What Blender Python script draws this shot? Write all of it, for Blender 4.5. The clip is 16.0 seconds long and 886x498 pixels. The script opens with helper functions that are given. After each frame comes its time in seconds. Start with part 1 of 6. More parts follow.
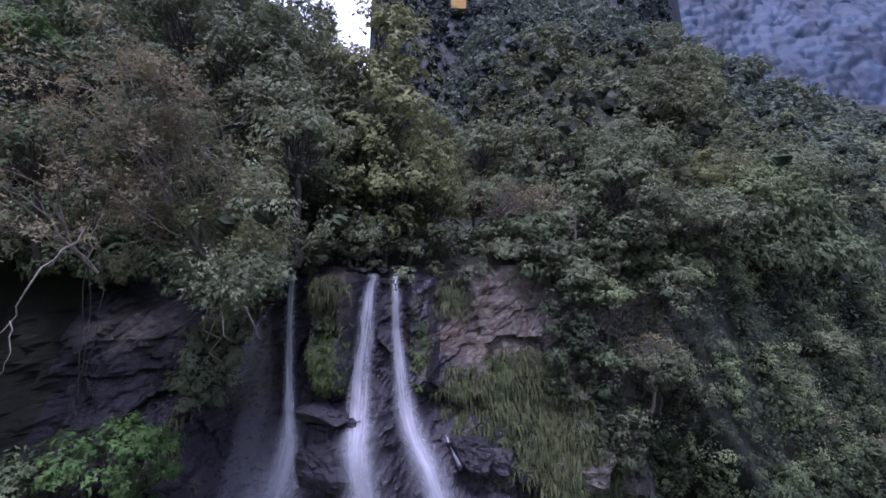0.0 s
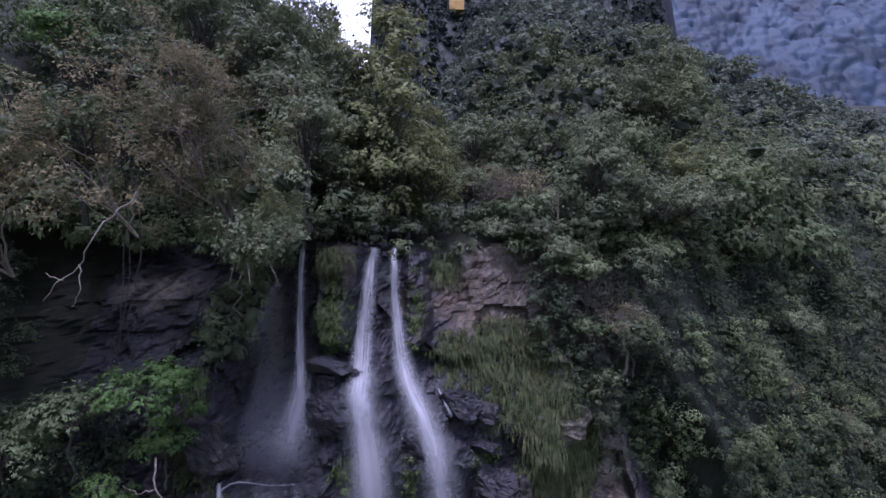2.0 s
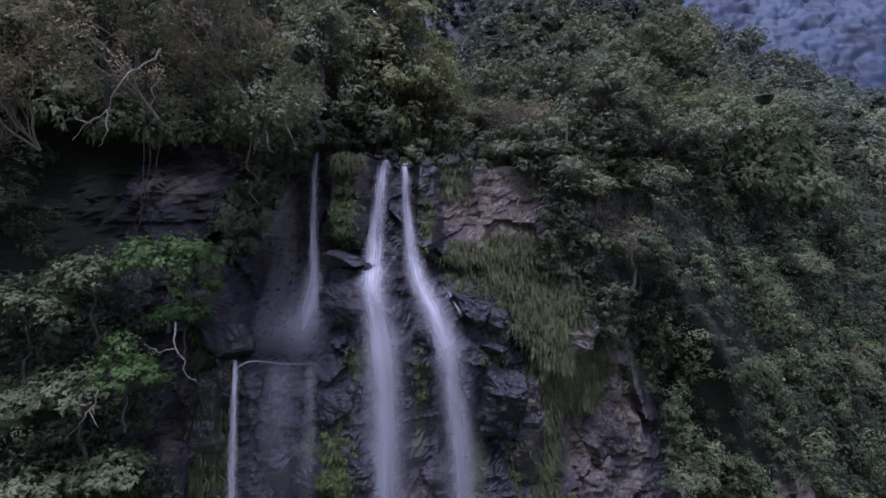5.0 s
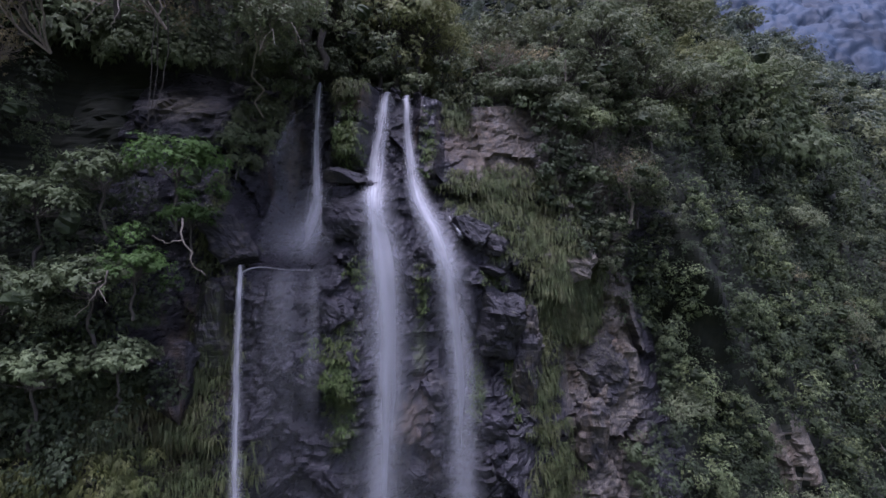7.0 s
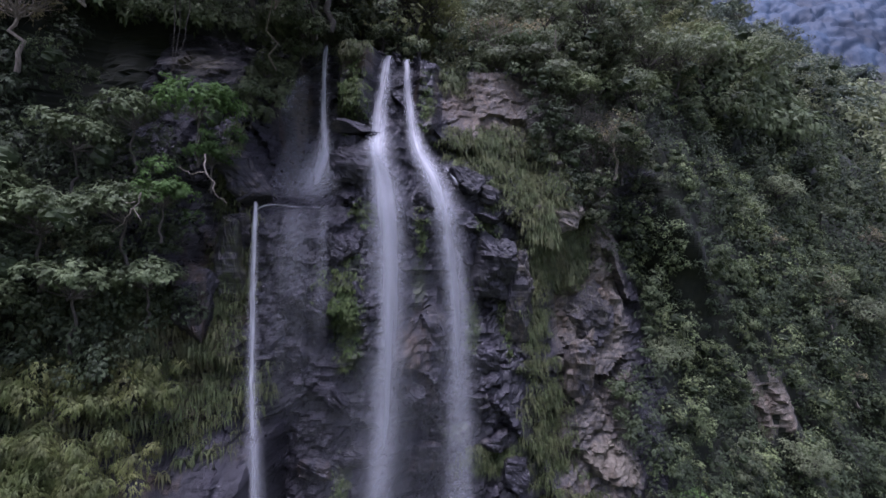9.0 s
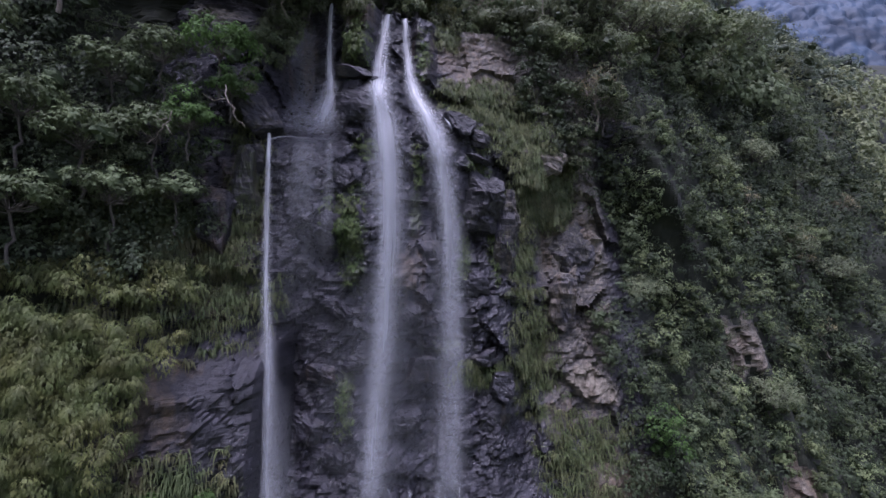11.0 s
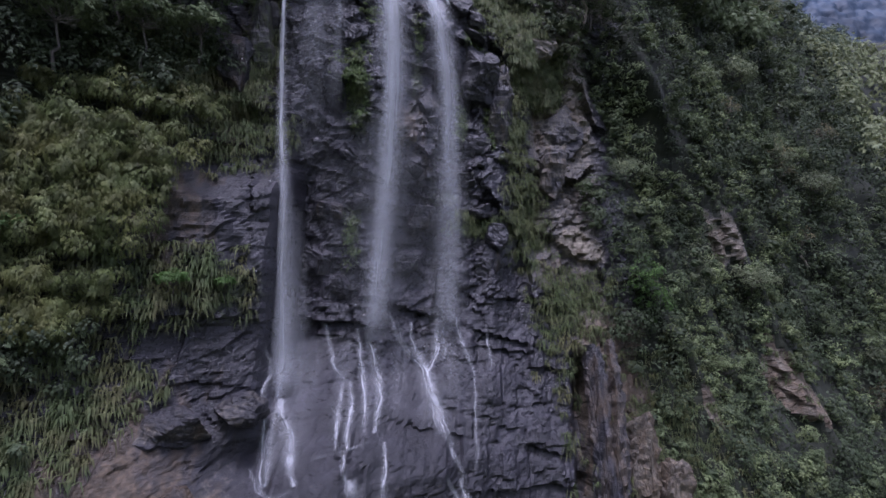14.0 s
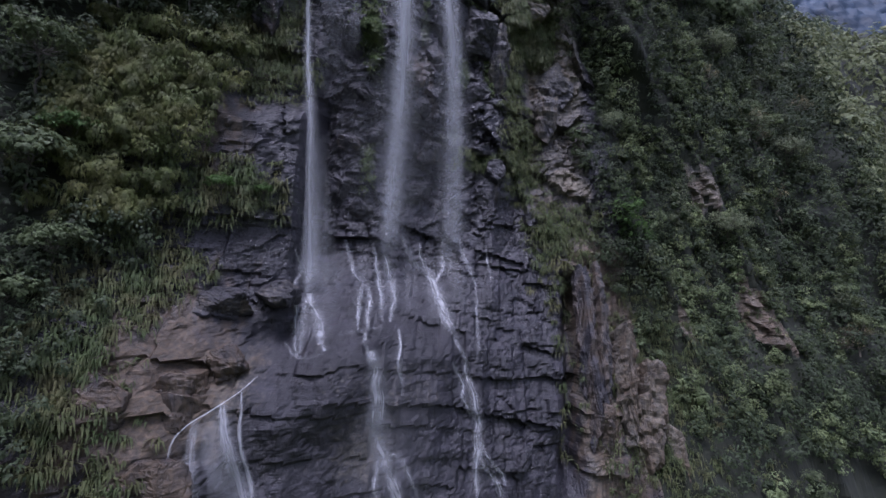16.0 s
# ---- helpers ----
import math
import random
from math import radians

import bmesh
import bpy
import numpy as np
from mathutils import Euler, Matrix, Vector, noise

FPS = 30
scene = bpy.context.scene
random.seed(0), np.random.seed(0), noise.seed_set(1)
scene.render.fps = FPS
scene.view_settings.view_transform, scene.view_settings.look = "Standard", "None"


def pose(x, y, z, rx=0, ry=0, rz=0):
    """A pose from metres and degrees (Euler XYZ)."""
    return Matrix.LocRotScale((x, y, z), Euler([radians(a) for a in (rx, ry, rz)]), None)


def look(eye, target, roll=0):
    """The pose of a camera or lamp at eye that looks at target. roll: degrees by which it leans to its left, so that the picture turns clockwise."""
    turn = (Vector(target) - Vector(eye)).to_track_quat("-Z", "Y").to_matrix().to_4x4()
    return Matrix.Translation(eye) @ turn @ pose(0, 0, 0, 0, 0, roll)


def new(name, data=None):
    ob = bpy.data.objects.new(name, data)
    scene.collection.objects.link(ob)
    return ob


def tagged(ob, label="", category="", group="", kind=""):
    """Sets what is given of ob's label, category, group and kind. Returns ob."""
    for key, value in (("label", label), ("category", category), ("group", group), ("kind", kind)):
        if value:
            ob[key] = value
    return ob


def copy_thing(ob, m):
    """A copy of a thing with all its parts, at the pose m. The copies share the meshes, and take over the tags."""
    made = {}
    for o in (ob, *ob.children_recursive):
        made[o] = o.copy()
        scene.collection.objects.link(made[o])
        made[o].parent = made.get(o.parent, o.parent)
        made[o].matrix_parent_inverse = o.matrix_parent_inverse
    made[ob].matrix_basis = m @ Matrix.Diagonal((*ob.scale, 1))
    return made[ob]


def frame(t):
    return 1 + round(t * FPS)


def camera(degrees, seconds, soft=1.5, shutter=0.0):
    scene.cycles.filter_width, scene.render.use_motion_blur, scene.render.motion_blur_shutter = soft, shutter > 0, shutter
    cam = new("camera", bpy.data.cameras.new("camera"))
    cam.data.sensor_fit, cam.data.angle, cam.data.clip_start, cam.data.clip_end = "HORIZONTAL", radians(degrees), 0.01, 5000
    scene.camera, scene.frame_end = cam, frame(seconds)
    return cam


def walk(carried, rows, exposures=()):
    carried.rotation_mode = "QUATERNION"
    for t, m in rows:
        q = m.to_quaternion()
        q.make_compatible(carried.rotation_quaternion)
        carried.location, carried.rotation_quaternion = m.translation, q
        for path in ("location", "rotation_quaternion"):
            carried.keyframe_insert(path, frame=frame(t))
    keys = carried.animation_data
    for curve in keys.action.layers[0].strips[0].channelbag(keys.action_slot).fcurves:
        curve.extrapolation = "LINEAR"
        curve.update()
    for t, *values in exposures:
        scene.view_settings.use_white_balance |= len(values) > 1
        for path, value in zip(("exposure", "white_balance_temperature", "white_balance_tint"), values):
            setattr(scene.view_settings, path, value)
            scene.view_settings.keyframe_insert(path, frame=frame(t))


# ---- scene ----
cam = camera(86.1, 16.0)
METRES, EYE, TILT, LEAN, TURN = 60.0, 84.0, 0.0, 0.0, 0.0
ROWS = [
    (0.0, 0.0, 0.0, 0.0, 0.0, 0.0, -0.0),
    (0.5, 0.0026, -0.0215, -0.0052, -0.0, 0.01, -0.01),
    (1.0, 0.0042, -0.0459, -0.0082, -0.08, -0.04, -0.06),
    (1.5, 0.0064, -0.0665, -0.0181, -0.09, -0.04, -0.11),
    (2.0, 0.0079, -0.0744, -0.0363, -0.11, 0.07, -0.19),
    (2.5, 0.0069, -0.0756, -0.0546, 0.07, 0.08, -0.22),
    (3.0, 0.0053, -0.0786, -0.0754, 0.38, 0.07, -0.27),
    (5.5, 0.002, -0.0876, -0.2017, 0.61, 0.27, -0.51),
    (6.0, 0.002, -0.0906, -0.2324, 0.59, 0.32, -0.58),
    (6.5, 0.0013, -0.093, -0.257, 0.53, 0.36, -0.65),
    (7.0, 0.0014, -0.097, -0.283, 0.49, 0.45, -0.68),
    (7.5, 0.0012, -0.1052, -0.3048, 0.43, 0.48, -0.66),
    (8.0, 0.0008, -0.1182, -0.3269, 0.33, 0.48, -0.7),
    (8.5, 0.0017, -0.133, -0.3454, 0.3, 0.56, -0.7),
    (11.0, 0.0129, -0.2211, -0.4759, 0.14, 1.0, -0.84),
    (11.5, 0.0138, -0.2278, -0.512, 0.13, 1.06, -0.84),
    (12.0, 0.0154, -0.2346, -0.5559, 0.1, 1.19, -0.91),
    (12.5, 0.0146, -0.2428, -0.5997, 0.05, 1.3, -0.92),
    (13.0, 0.0136, -0.2539, -0.6433, -0.02, 1.45, -0.96),
    (13.5, 0.0144, -0.2657, -0.6878, -0.01, 1.63, -0.93),
    (14.0, 0.0155, -0.279, -0.7282, -0.11, 1.79, -1.0),
    (14.5, 0.0149, -0.2979, -0.7637, -0.11, 1.87, -1.04),
    (15.0, 0.0142, -0.3213, -0.7986, -0.17, 1.97, -1.03),
    (15.5, 0.0106, -0.3469, -0.8301, -0.21, 2.05, -1.1),
    (16.0, 0.006, -0.3775, -0.8662, -0.28, 2.16, -1.12),
]
walk(cam, [(t, pose(0, 0, EYE, TILT, LEAN, TURN) @ pose(METRES * x, METRES * y, METRES * z, 90 + pitch, roll, yaw)) for t, x, y, z, yaw, pitch, roll in ROWS],
     exposures=[(0.0, 0.62, 5160, 42), (3.0, 0.38, 5210, 41), (5.5, 0.34, 5260, 40), (7.0, 0.53, 5360, 37), (8.5, 0.68, 5380, 36), (11.0, 0.74, 5410, 36), (13.0, 0.66, 5410, 34), (16.0, 0.38, 5360, 30)])

# ---- light: an overcast late afternoon, the brightest sky high up and behind the camera ----
world = bpy.data.worlds.new("overcast_sky")
scene.world = world
world.use_nodes = True
sky = world.node_tree.nodes.new("ShaderNodeTexSky")
sky.sky_type = "NISHITA"
sky.sun_disc = False
sky.sun_elevation, sky.sun_rotation = radians(78), radians(195)
sky.air_density, sky.dust_density, sky.ozone_density, sky.altitude = 1.0, 4.0, 1.5, 300
cloud = world.node_tree.nodes.new("ShaderNodeHueSaturation")
cloud.inputs["Saturation"].default_value = 0.45
world.node_tree.links.new(sky.outputs["Color"], cloud.inputs["Color"])
world.node_tree.links.new(cloud.outputs["Color"], world.node_tree.nodes["Background"].inputs["Color"])
world.node_tree.nodes["Background"].inputs["Strength"].default_value = 0.15
sun = new("sun", bpy.data.lights.new("sun", "SUN"))
sun.data.energy, sun.data.angle, sun.data.color = 2.6, radians(24), (1.0, 0.97, 0.92)
sun.matrix_world = look((-5, -19, 90), (0, 0, 0))

# ---- materials ----
def material(name):
    m = bpy.data.materials.new(name)
    m.use_nodes = True
    nt = m.node_tree
    bsdf = nt.nodes["Principled BSDF"]
    return m, nt, bsdf


def node(nt, kind, **values):
    n = nt.nodes.new(kind)
    for key, value in values.items():
        if key in n.inputs:
            n.inputs[key].default_value = value
        else:
            setattr(n, key, value)
    return n


def ramp(nt, source, *stops):
    r = nt.nodes.new("ShaderNodeValToRGB")
    els = r.color_ramp.elements
    while len(els) < len(stops):
        els.new(0.5)
    for e, (p, c) in zip(els, stops):
        e.position = p
        e.color = (*c, 1) if len(c) == 3 else (c[0], c[0], c[0], 1)
    nt.links.new(source, r.inputs["Fac"])
    return r.outputs["Color"]


def mixed(nt, fac, a, b, blend="MIX"):
    m = nt.nodes.new("ShaderNodeMix")
    m.data_type, m.blend_type = "RGBA", blend
    for socket, value in ((m.inputs[0], fac), (m.inputs[6], a), (m.inputs[7], b)):
        if isinstance(value, (int, float)):
            socket.default_value = value
        elif isinstance(value, tuple):
            socket.default_value = (*value, 1)
        else:
            nt.links.new(value, socket)
    return m.outputs[2]


def noise_tex(nt, vector, scale, detail=5, rough=0.6, stretch=(1, 1, 1), distortion=0.0):
    mp = node(nt, "ShaderNodeMapping", Scale=stretch)
    nt.links.new(vector, mp.inputs["Vector"])
    n = node(nt, "ShaderNodeTexNoise", Scale=scale, Detail=detail, Roughness=rough, Distortion=distortion)
    nt.links.new(mp.outputs["Vector"], n.inputs["Vector"])
    return n.outputs["Fac"]


def arith(nt, op, a, b=0.0):
    m = nt.nodes.new("ShaderNodeMath")
    m.operation = op
    for socket, value in zip(m.inputs, (a, b)):
        if isinstance(value, (int, float)):
            socket.default_value = value
        else:
            nt.links.new(value, socket)
    return m.outputs[0]


def rock_material(name, wet, dry, brown, moss=(0.045, 0.056, 0.022)):
    """Bedded rock; the vertex colour 'cover' holds its dryness, its clay stain and its moss."""
    m, nt, bsdf = material(name)
    co = nt.nodes.new("ShaderNodeNewGeometry").outputs["Position"]
    cover = nt.nodes.new("ShaderNodeVertexColor")
    cover.layer_name = "cover"
    sep = nt.nodes.new("ShaderNodeSeparateColor")
    nt.links.new(cover.outputs["Color"], sep.inputs["Color"])
    big = noise_tex(nt, co, 0.35, 6, 0.62, (1, 1, 1.0), 0.4)
    fine = noise_tex(nt, co, 2.2, 8, 0.68, (1, 1, 1.3))
    stain = noise_tex(nt, co, 0.55, 5, 0.6, (1.6, 1.6, 0.16))
    grain = noise_tex(nt, co, 14, 4, 0.7)
    dark = ramp(nt, big, (0.3, tuple(c * 0.45 for c in wet)), (0.52, wet), (0.72, tuple(c * 1.9 for c in wet)))
    light = ramp(nt, big, (0.3, tuple(c * 0.55 for c in dry)), (0.5, dry), (0.7, tuple(c * 1.45 for c in dry)))
    clay = ramp(nt, fine, (0.3, tuple(c * 0.5 for c in brown)), (0.65, brown))
    dryness = arith(nt, "ADD", sep.outputs[0], arith(nt, "MULTIPLY", arith(nt, "SUBTRACT", fine, 0.5), 0.9))
    col = mixed(nt, ramp(nt, dryness, (0.3, (0,)), (0.7, (1,))), dark, light)
    clayed = arith(nt, "ADD", sep.outputs[1], arith(nt, "MULTIPLY", arith(nt, "SUBTRACT", stain, 0.5), 1.6))
    col = mixed(nt, ramp(nt, clayed, (0.35, (0,)), (0.75, (0.85,))), col, clay)
    col = mixed(nt, 0.75, col, ramp(nt, fine, (0.3, (0.34,)), (0.52, (0.92,)), (0.72, (1.6,))), "MULTIPLY")
    mossy = arith(nt, "ADD", sep.outputs[2], arith(nt, "MULTIPLY", arith(nt, "SUBTRACT", fine, 0.5), 1.8))
    green = mixed(nt, grain, tuple(c * 0.5 for c in moss), tuple(c * 1.7 for c in moss))
    col = mixed(nt, ramp(nt, mossy, (0.42, (0,)), (0.7, (0.95,))), col, green)
    nt.links.new(col, bsdf.inputs["Base Color"])
    rough = arith(nt, "ADD", arith(nt, "MULTIPLY", dryness, 0.4), arith(nt, "MULTIPLY", fine, 0.5))
    nt.links.new(ramp(nt, rough, (0.15, (0.2,)), (0.6, (0.8,))), bsdf.inputs["Roughness"])
    beds = noise_tex(nt, co, 0.9, 5, 0.6, (0.35, 0.35, 5.0), 0.6)
    height = arith(nt, "ADD", arith(nt, "MULTIPLY", fine, 0.5), arith(nt, "MULTIPLY", grain, 0.14))
    height = arith(nt, "ADD", height, arith(nt, "MULTIPLY", beds, 0.3))
    b = node(nt, "ShaderNodeBump", Strength=0.9, Distance=0.35)
    nt.links.new(height, b.inputs["Height"])
    nt.links.new(b.outputs["Normal"], bsdf.inputs["Normal"])
    return m


def leaf_material(name, dark, light, tip=None, through_light=0.3, patch=0.22):
    """Leaves that differ one by one, and tree by tree; some light comes through."""
    m, nt, bsdf = material(name)
    geo = nt.nodes.new("ShaderNodeNewGeometry")
    info = nt.nodes.new("ShaderNodeObjectInfo")
    col = mixed(nt, ramp(nt, geo.outputs["Random Per Island"], (0, (0.32,)), (1, (0.6,))), dark, light)
    big = noise_tex(nt, geo.outputs["Position"], patch, 3, 0.6)
    col = mixed(nt, ramp(nt, big, (0.4, (0,)), (0.65, (0.8,))), col, tip or tuple(0.5 * (a + b) for a, b in zip(dark, light)))
    shade = ramp(nt, info.outputs["Random"], (0, (0.72,)), (1, (1.3,)))
    col = mixed(nt, 1.0, col, shade, "MULTIPLY")
    clump = noise_tex(nt, geo.outputs["Position"], patch * 3.2, 2, 0.5)
    col = mixed(nt, 1.0, col, ramp(nt, clump, (0.34, (0.6,)), (0.66, (1.35,))), "MULTIPLY")
    nt.links.new(col, bsdf.inputs["Base Color"])
    bsdf.inputs["Roughness"].default_value = 0.6
    bsdf.inputs["Specular IOR Level"].default_value = 0.22
    tr = nt.nodes.new("ShaderNodeBsdfTranslucent")
    nt.links.new(col, tr.inputs["Color"])
    mx = nt.nodes.new("ShaderNodeMixShader")
    mx.inputs[0].default_value = through_light
    nt.links.new(bsdf.outputs[0], mx.inputs[1])
    nt.links.new(tr.outputs[0], mx.inputs[2])
    nt.links.new(mx.outputs[0], nt.nodes["Material Output"].inputs["Surface"])
    return m


def bark_material(name, dark, light):
    m, nt, bsdf = material(name)
    co = nt.nodes.new("ShaderNodeTexCoord").outputs["Object"]
    n = noise_tex(nt, co, 3.0, 6, 0.7, (2, 2, 0.5))
    nt.links.new(ramp(nt, n, (0.3, dark), (0.7, light)), bsdf.inputs["Base Color"])
    bsdf.inputs["Roughness"].default_value = 0.9
    b = node(nt, "ShaderNodeBump", Strength=0.6, Distance=0.05)
    nt.links.new(n, b.inputs["Height"])
    nt.links.new(b.outputs["Normal"], bsdf.inputs["Normal"])
    return m


def water_material(name, strength, fine=(4.5, 0.32, 1), coarse=(1.6, 0.7, 1), low=0.36, thin=0.06, high=0.66, most=1.5):
    """Falling water: white threads with gaps between; 'body' holds how dense the sheet is."""
    m, nt, bsdf = material(name)
    uv = nt.nodes.new("ShaderNodeUVMap")
    body = nt.nodes.new("ShaderNodeAttribute")
    body.attribute_name = "body"
    threads = noise_tex(nt, uv.outputs["UV"], 1.0, 5, 0.62, fine)
    clots = noise_tex(nt, uv.outputs["UV"], 1.0, 4, 0.6, coarse)
    streak = ramp(nt, arith(nt, "ADD", arith(nt, "MULTIPLY", threads, 0.7), arith(nt, "MULTIPLY", clots, 0.3)), (low, (thin,)), (high, (most,)))
    alpha = arith(nt, "MULTIPLY", arith(nt, "MULTIPLY", body.outputs["Fac"], streak), strength)
    alpha = arith(nt, "MINIMUM", alpha, 0.97)
    bsdf.inputs["Base Color"].default_value = (0.80, 0.82, 0.85, 1)
    bsdf.inputs["Roughness"].default_value = 0.35
    tr = node(nt, "ShaderNodeBsdfTranslucent", Color=(0.80, 0.82, 0.85, 1))
    body_mix = nt.nodes.new("ShaderNodeMixShader")
    body_mix.inputs[0].default_value = 0.4
    nt.links.new(bsdf.outputs[0], body_mix.inputs[1])
    nt.links.new(tr.outputs[0], body_mix.inputs[2])
    clear = nt.nodes.new("ShaderNodeBsdfTransparent")
    mx = nt.nodes.new("ShaderNodeMixShader")
    nt.links.new(alpha, mx.inputs[0])
    nt.links.new(clear.outputs[0], mx.inputs[1])
    nt.links.new(body_mix.outputs[0], mx.inputs[2])
    nt.links.new(mx.outputs[0], nt.nodes["Material Output"].inputs["Surface"])
    return m


def plain_material(name, a, b, scale=3.0, rough=0.8):
    m, nt, bsdf = material(name)
    co = nt.nodes.new("ShaderNodeTexCoord").outputs["Object"]
    nt.links.new(ramp(nt, noise_tex(nt, co, scale, 5, 0.65), (0.3, a), (0.7, b)), bsdf.inputs["Base Color"])
    bsdf.inputs["Roughness"].default_value = rough
    return m


ROCK = rock_material("bedded_wet_rock", (0.0195, 0.0182, 0.0232), (0.150, 0.132, 0.100), (0.105, 0.074, 0.045))
# for the unseen front slope; throws light back onto the cliff
VALLEY = plain_material("unseen_valley_side", (0.045, 0.060, 0.030), (0.105, 0.125, 0.062), 0.05, 0.9)
# floor colour sunk to near black, so gaps between plants look shaded
SHADED_FLOOR = plain_material("shaded_forest_floor", (0.008, 0.011, 0.006), (0.022, 0.025, 0.013), 0.8, 0.95)
LEAF_DEEP = leaf_material("deep_green_leaves", (0.052, 0.073, 0.036), (0.156, 0.190, 0.090), (0.106, 0.136, 0.062), 0.3)
LEAF_BLUE = leaf_material("grey_green_leaves", (0.083, 0.103, 0.056), (0.225, 0.249, 0.135), (0.134, 0.160, 0.085), 0.3)
LEAF_YELLOW = leaf_material("yellow_green_leaves", (0.121, 0.134, 0.049), (0.325, 0.359, 0.161), (0.260, 0.267, 0.111), 0.4)
LEAF_FRESH = leaf_material("fresh_green_leaves", (0.046, 0.095, 0.023), (0.134, 0.220, 0.063), (0.093, 0.160, 0.046), 0.4)
LEAF_VINE = leaf_material("vine_leaves", (0.070, 0.096, 0.045), (0.196, 0.240, 0.108), (0.190, 0.226, 0.094), 0.22, 0.22)
# darker copy of the slope's leaves, painting shade into gaps and hollows
LEAF_SHADED = leaf_material("shade_dark_leaves", (0.024, 0.036, 0.018), (0.066, 0.086, 0.040), (0.050, 0.068, 0.032), 0.2, 0.3)
LEAF_HILL = leaf_material("hillside_leaves", (0.067, 0.090, 0.050), (0.208, 0.230, 0.115), (0.164, 0.178, 0.081), 0.3, 0.16)
LEAF_BROWN = leaf_material("sparse_olive_leaves", (0.150, 0.140, 0.068), (0.330, 0.300, 0.160), (0.270, 0.225, 0.125), 0.45, 0.4)
LEAF_FERN = leaf_material("fern_fronds", (0.082, 0.112, 0.036), (0.200, 0.238, 0.082), (0.212, 0.212, 0.075), 0.35, 0.3)
MOSS = leaf_material("moss_and_small_ferns", (0.050, 0.080, 0.026), (0.125, 0.170, 0.058), (0.110, 0.130, 0.048), 0.3, 0.6)
GRASS = leaf_material("hanging_grass", (0.046, 0.066, 0.028), (0.142, 0.168, 0.074), (0.128, 0.132, 0.062), 0.35, 0.5)
GRASS_GREEN = leaf_material("hanging_fern", (0.070, 0.100, 0.045), (0.210, 0.260, 0.115), (0.220, 0.205, 0.100), 0.35, 0.4)
# a slight blue of distance haze is mixed into these greens
FAR_LEAF = leaf_material("far_hazed_leaves", (0.042, 0.060, 0.048), (0.092, 0.120, 0.096), (0.062, 0.084, 0.068), 0.2, 0.03)
# distance haze is put into these leaf blues
HAZE_LEAF = leaf_material("haze_blue_forest", (0.023, 0.039, 0.062), (0.029, 0.047, 0.071), (0.040, 0.060, 0.088), 0.1, 0.012)
# hillside greens shifted towards grey-blue, with haze mixed into the colour
LEAF_UPPER = leaf_material("upper_hazed_leaves", (0.066, 0.090, 0.060), (0.158, 0.190, 0.124), (0.112, 0.140, 0.094), 0.25, 0.09)
BARK = bark_material("grey_bark", (0.03, 0.026, 0.02), (0.10, 0.09, 0.075))
PALE_BARK = bark_material("pale_dry_bark", (0.09, 0.075, 0.058), (0.30, 0.26, 0.21))
# dark tone that paints shade into crown hearts and the floor below
SHADE_LEAF = leaf_material("near_shade_leaves", (0.026, 0.036, 0.020), (0.046, 0.060, 0.032), (0.036, 0.048, 0.026), 0.1)
WATER = water_material("falling_water", 0.76, (3.0, 0.16, 1), (1.1, 0.4, 1), 0.34, 0.22, 0.66, 1.35)
FALL = water_material("long_soft_fall", 0.49, (1.5, 0.035, 1), (0.6, 0.05, 1), 0.3, 0.42, 0.7, 1.15)
# the same painted shade for the farther woods
SHADE_FAR = leaf_material("far_shade_leaves", (0.013, 0.019, 0.017), (0.021, 0.029, 0.026), (0.017, 0.024, 0.021), 0.1)
CASCADE = water_material("broken_white_water", 0.66, (6, 0.4, 1), (2.2, 0.7, 1), 0.36, 0.2, 0.66, 1.3)
MIST = water_material("thin_spray", 0.2, (1.6, 0.10, 1), (0.7, 0.12, 1), 0.32, 0.45, 0.7, 1.25)
CLOUD, cloud_tree, cloud_bsdf = material("bright_cloud")
cloud_bsdf.inputs["Base Color"].default_value = (0.8, 0.8, 0.8, 1)
cloud_bsdf.inputs["Emission Color"].default_value = (0.94, 0.97, 1.0, 1)
cloud_bsdf.inputs["Emission Strength"].default_value = 1.3

# ---- shape of the land: depth of the cliff (y) over x and height z ----
def hash_noise(ix, iy, seed):
    v = np.sin(ix * 127.1 + iy * 311.7 + seed * 74.7) * 43758.5453
    return v - np.floor(v)


def value_noise(x, y, seed=0):
    ix, iy = np.floor(x), np.floor(y)
    fx, fy = x - ix, y - iy
    fx, fy = fx * fx * (3 - 2 * fx), fy * fy * (3 - 2 * fy)
    a, b = hash_noise(ix, iy, seed), hash_noise(ix + 1, iy, seed)
    c, d = hash_noise(ix, iy + 1, seed), hash_noise(ix + 1, iy + 1, seed)
    return (a + (b - a) * fx) * (1 - fy) + (c + (d - c) * fx) * fy - 0.5


def fractal(x, y, octaves=4, seed=0):
    total, amp = 0, 1.0
    for k in range(octaves):
        total = total + amp * value_noise(x, y, seed + k * 13)
        x, y, amp = x * 2.03 + 7.1, y * 2.03 + 3.7, amp * 0.5
    return total


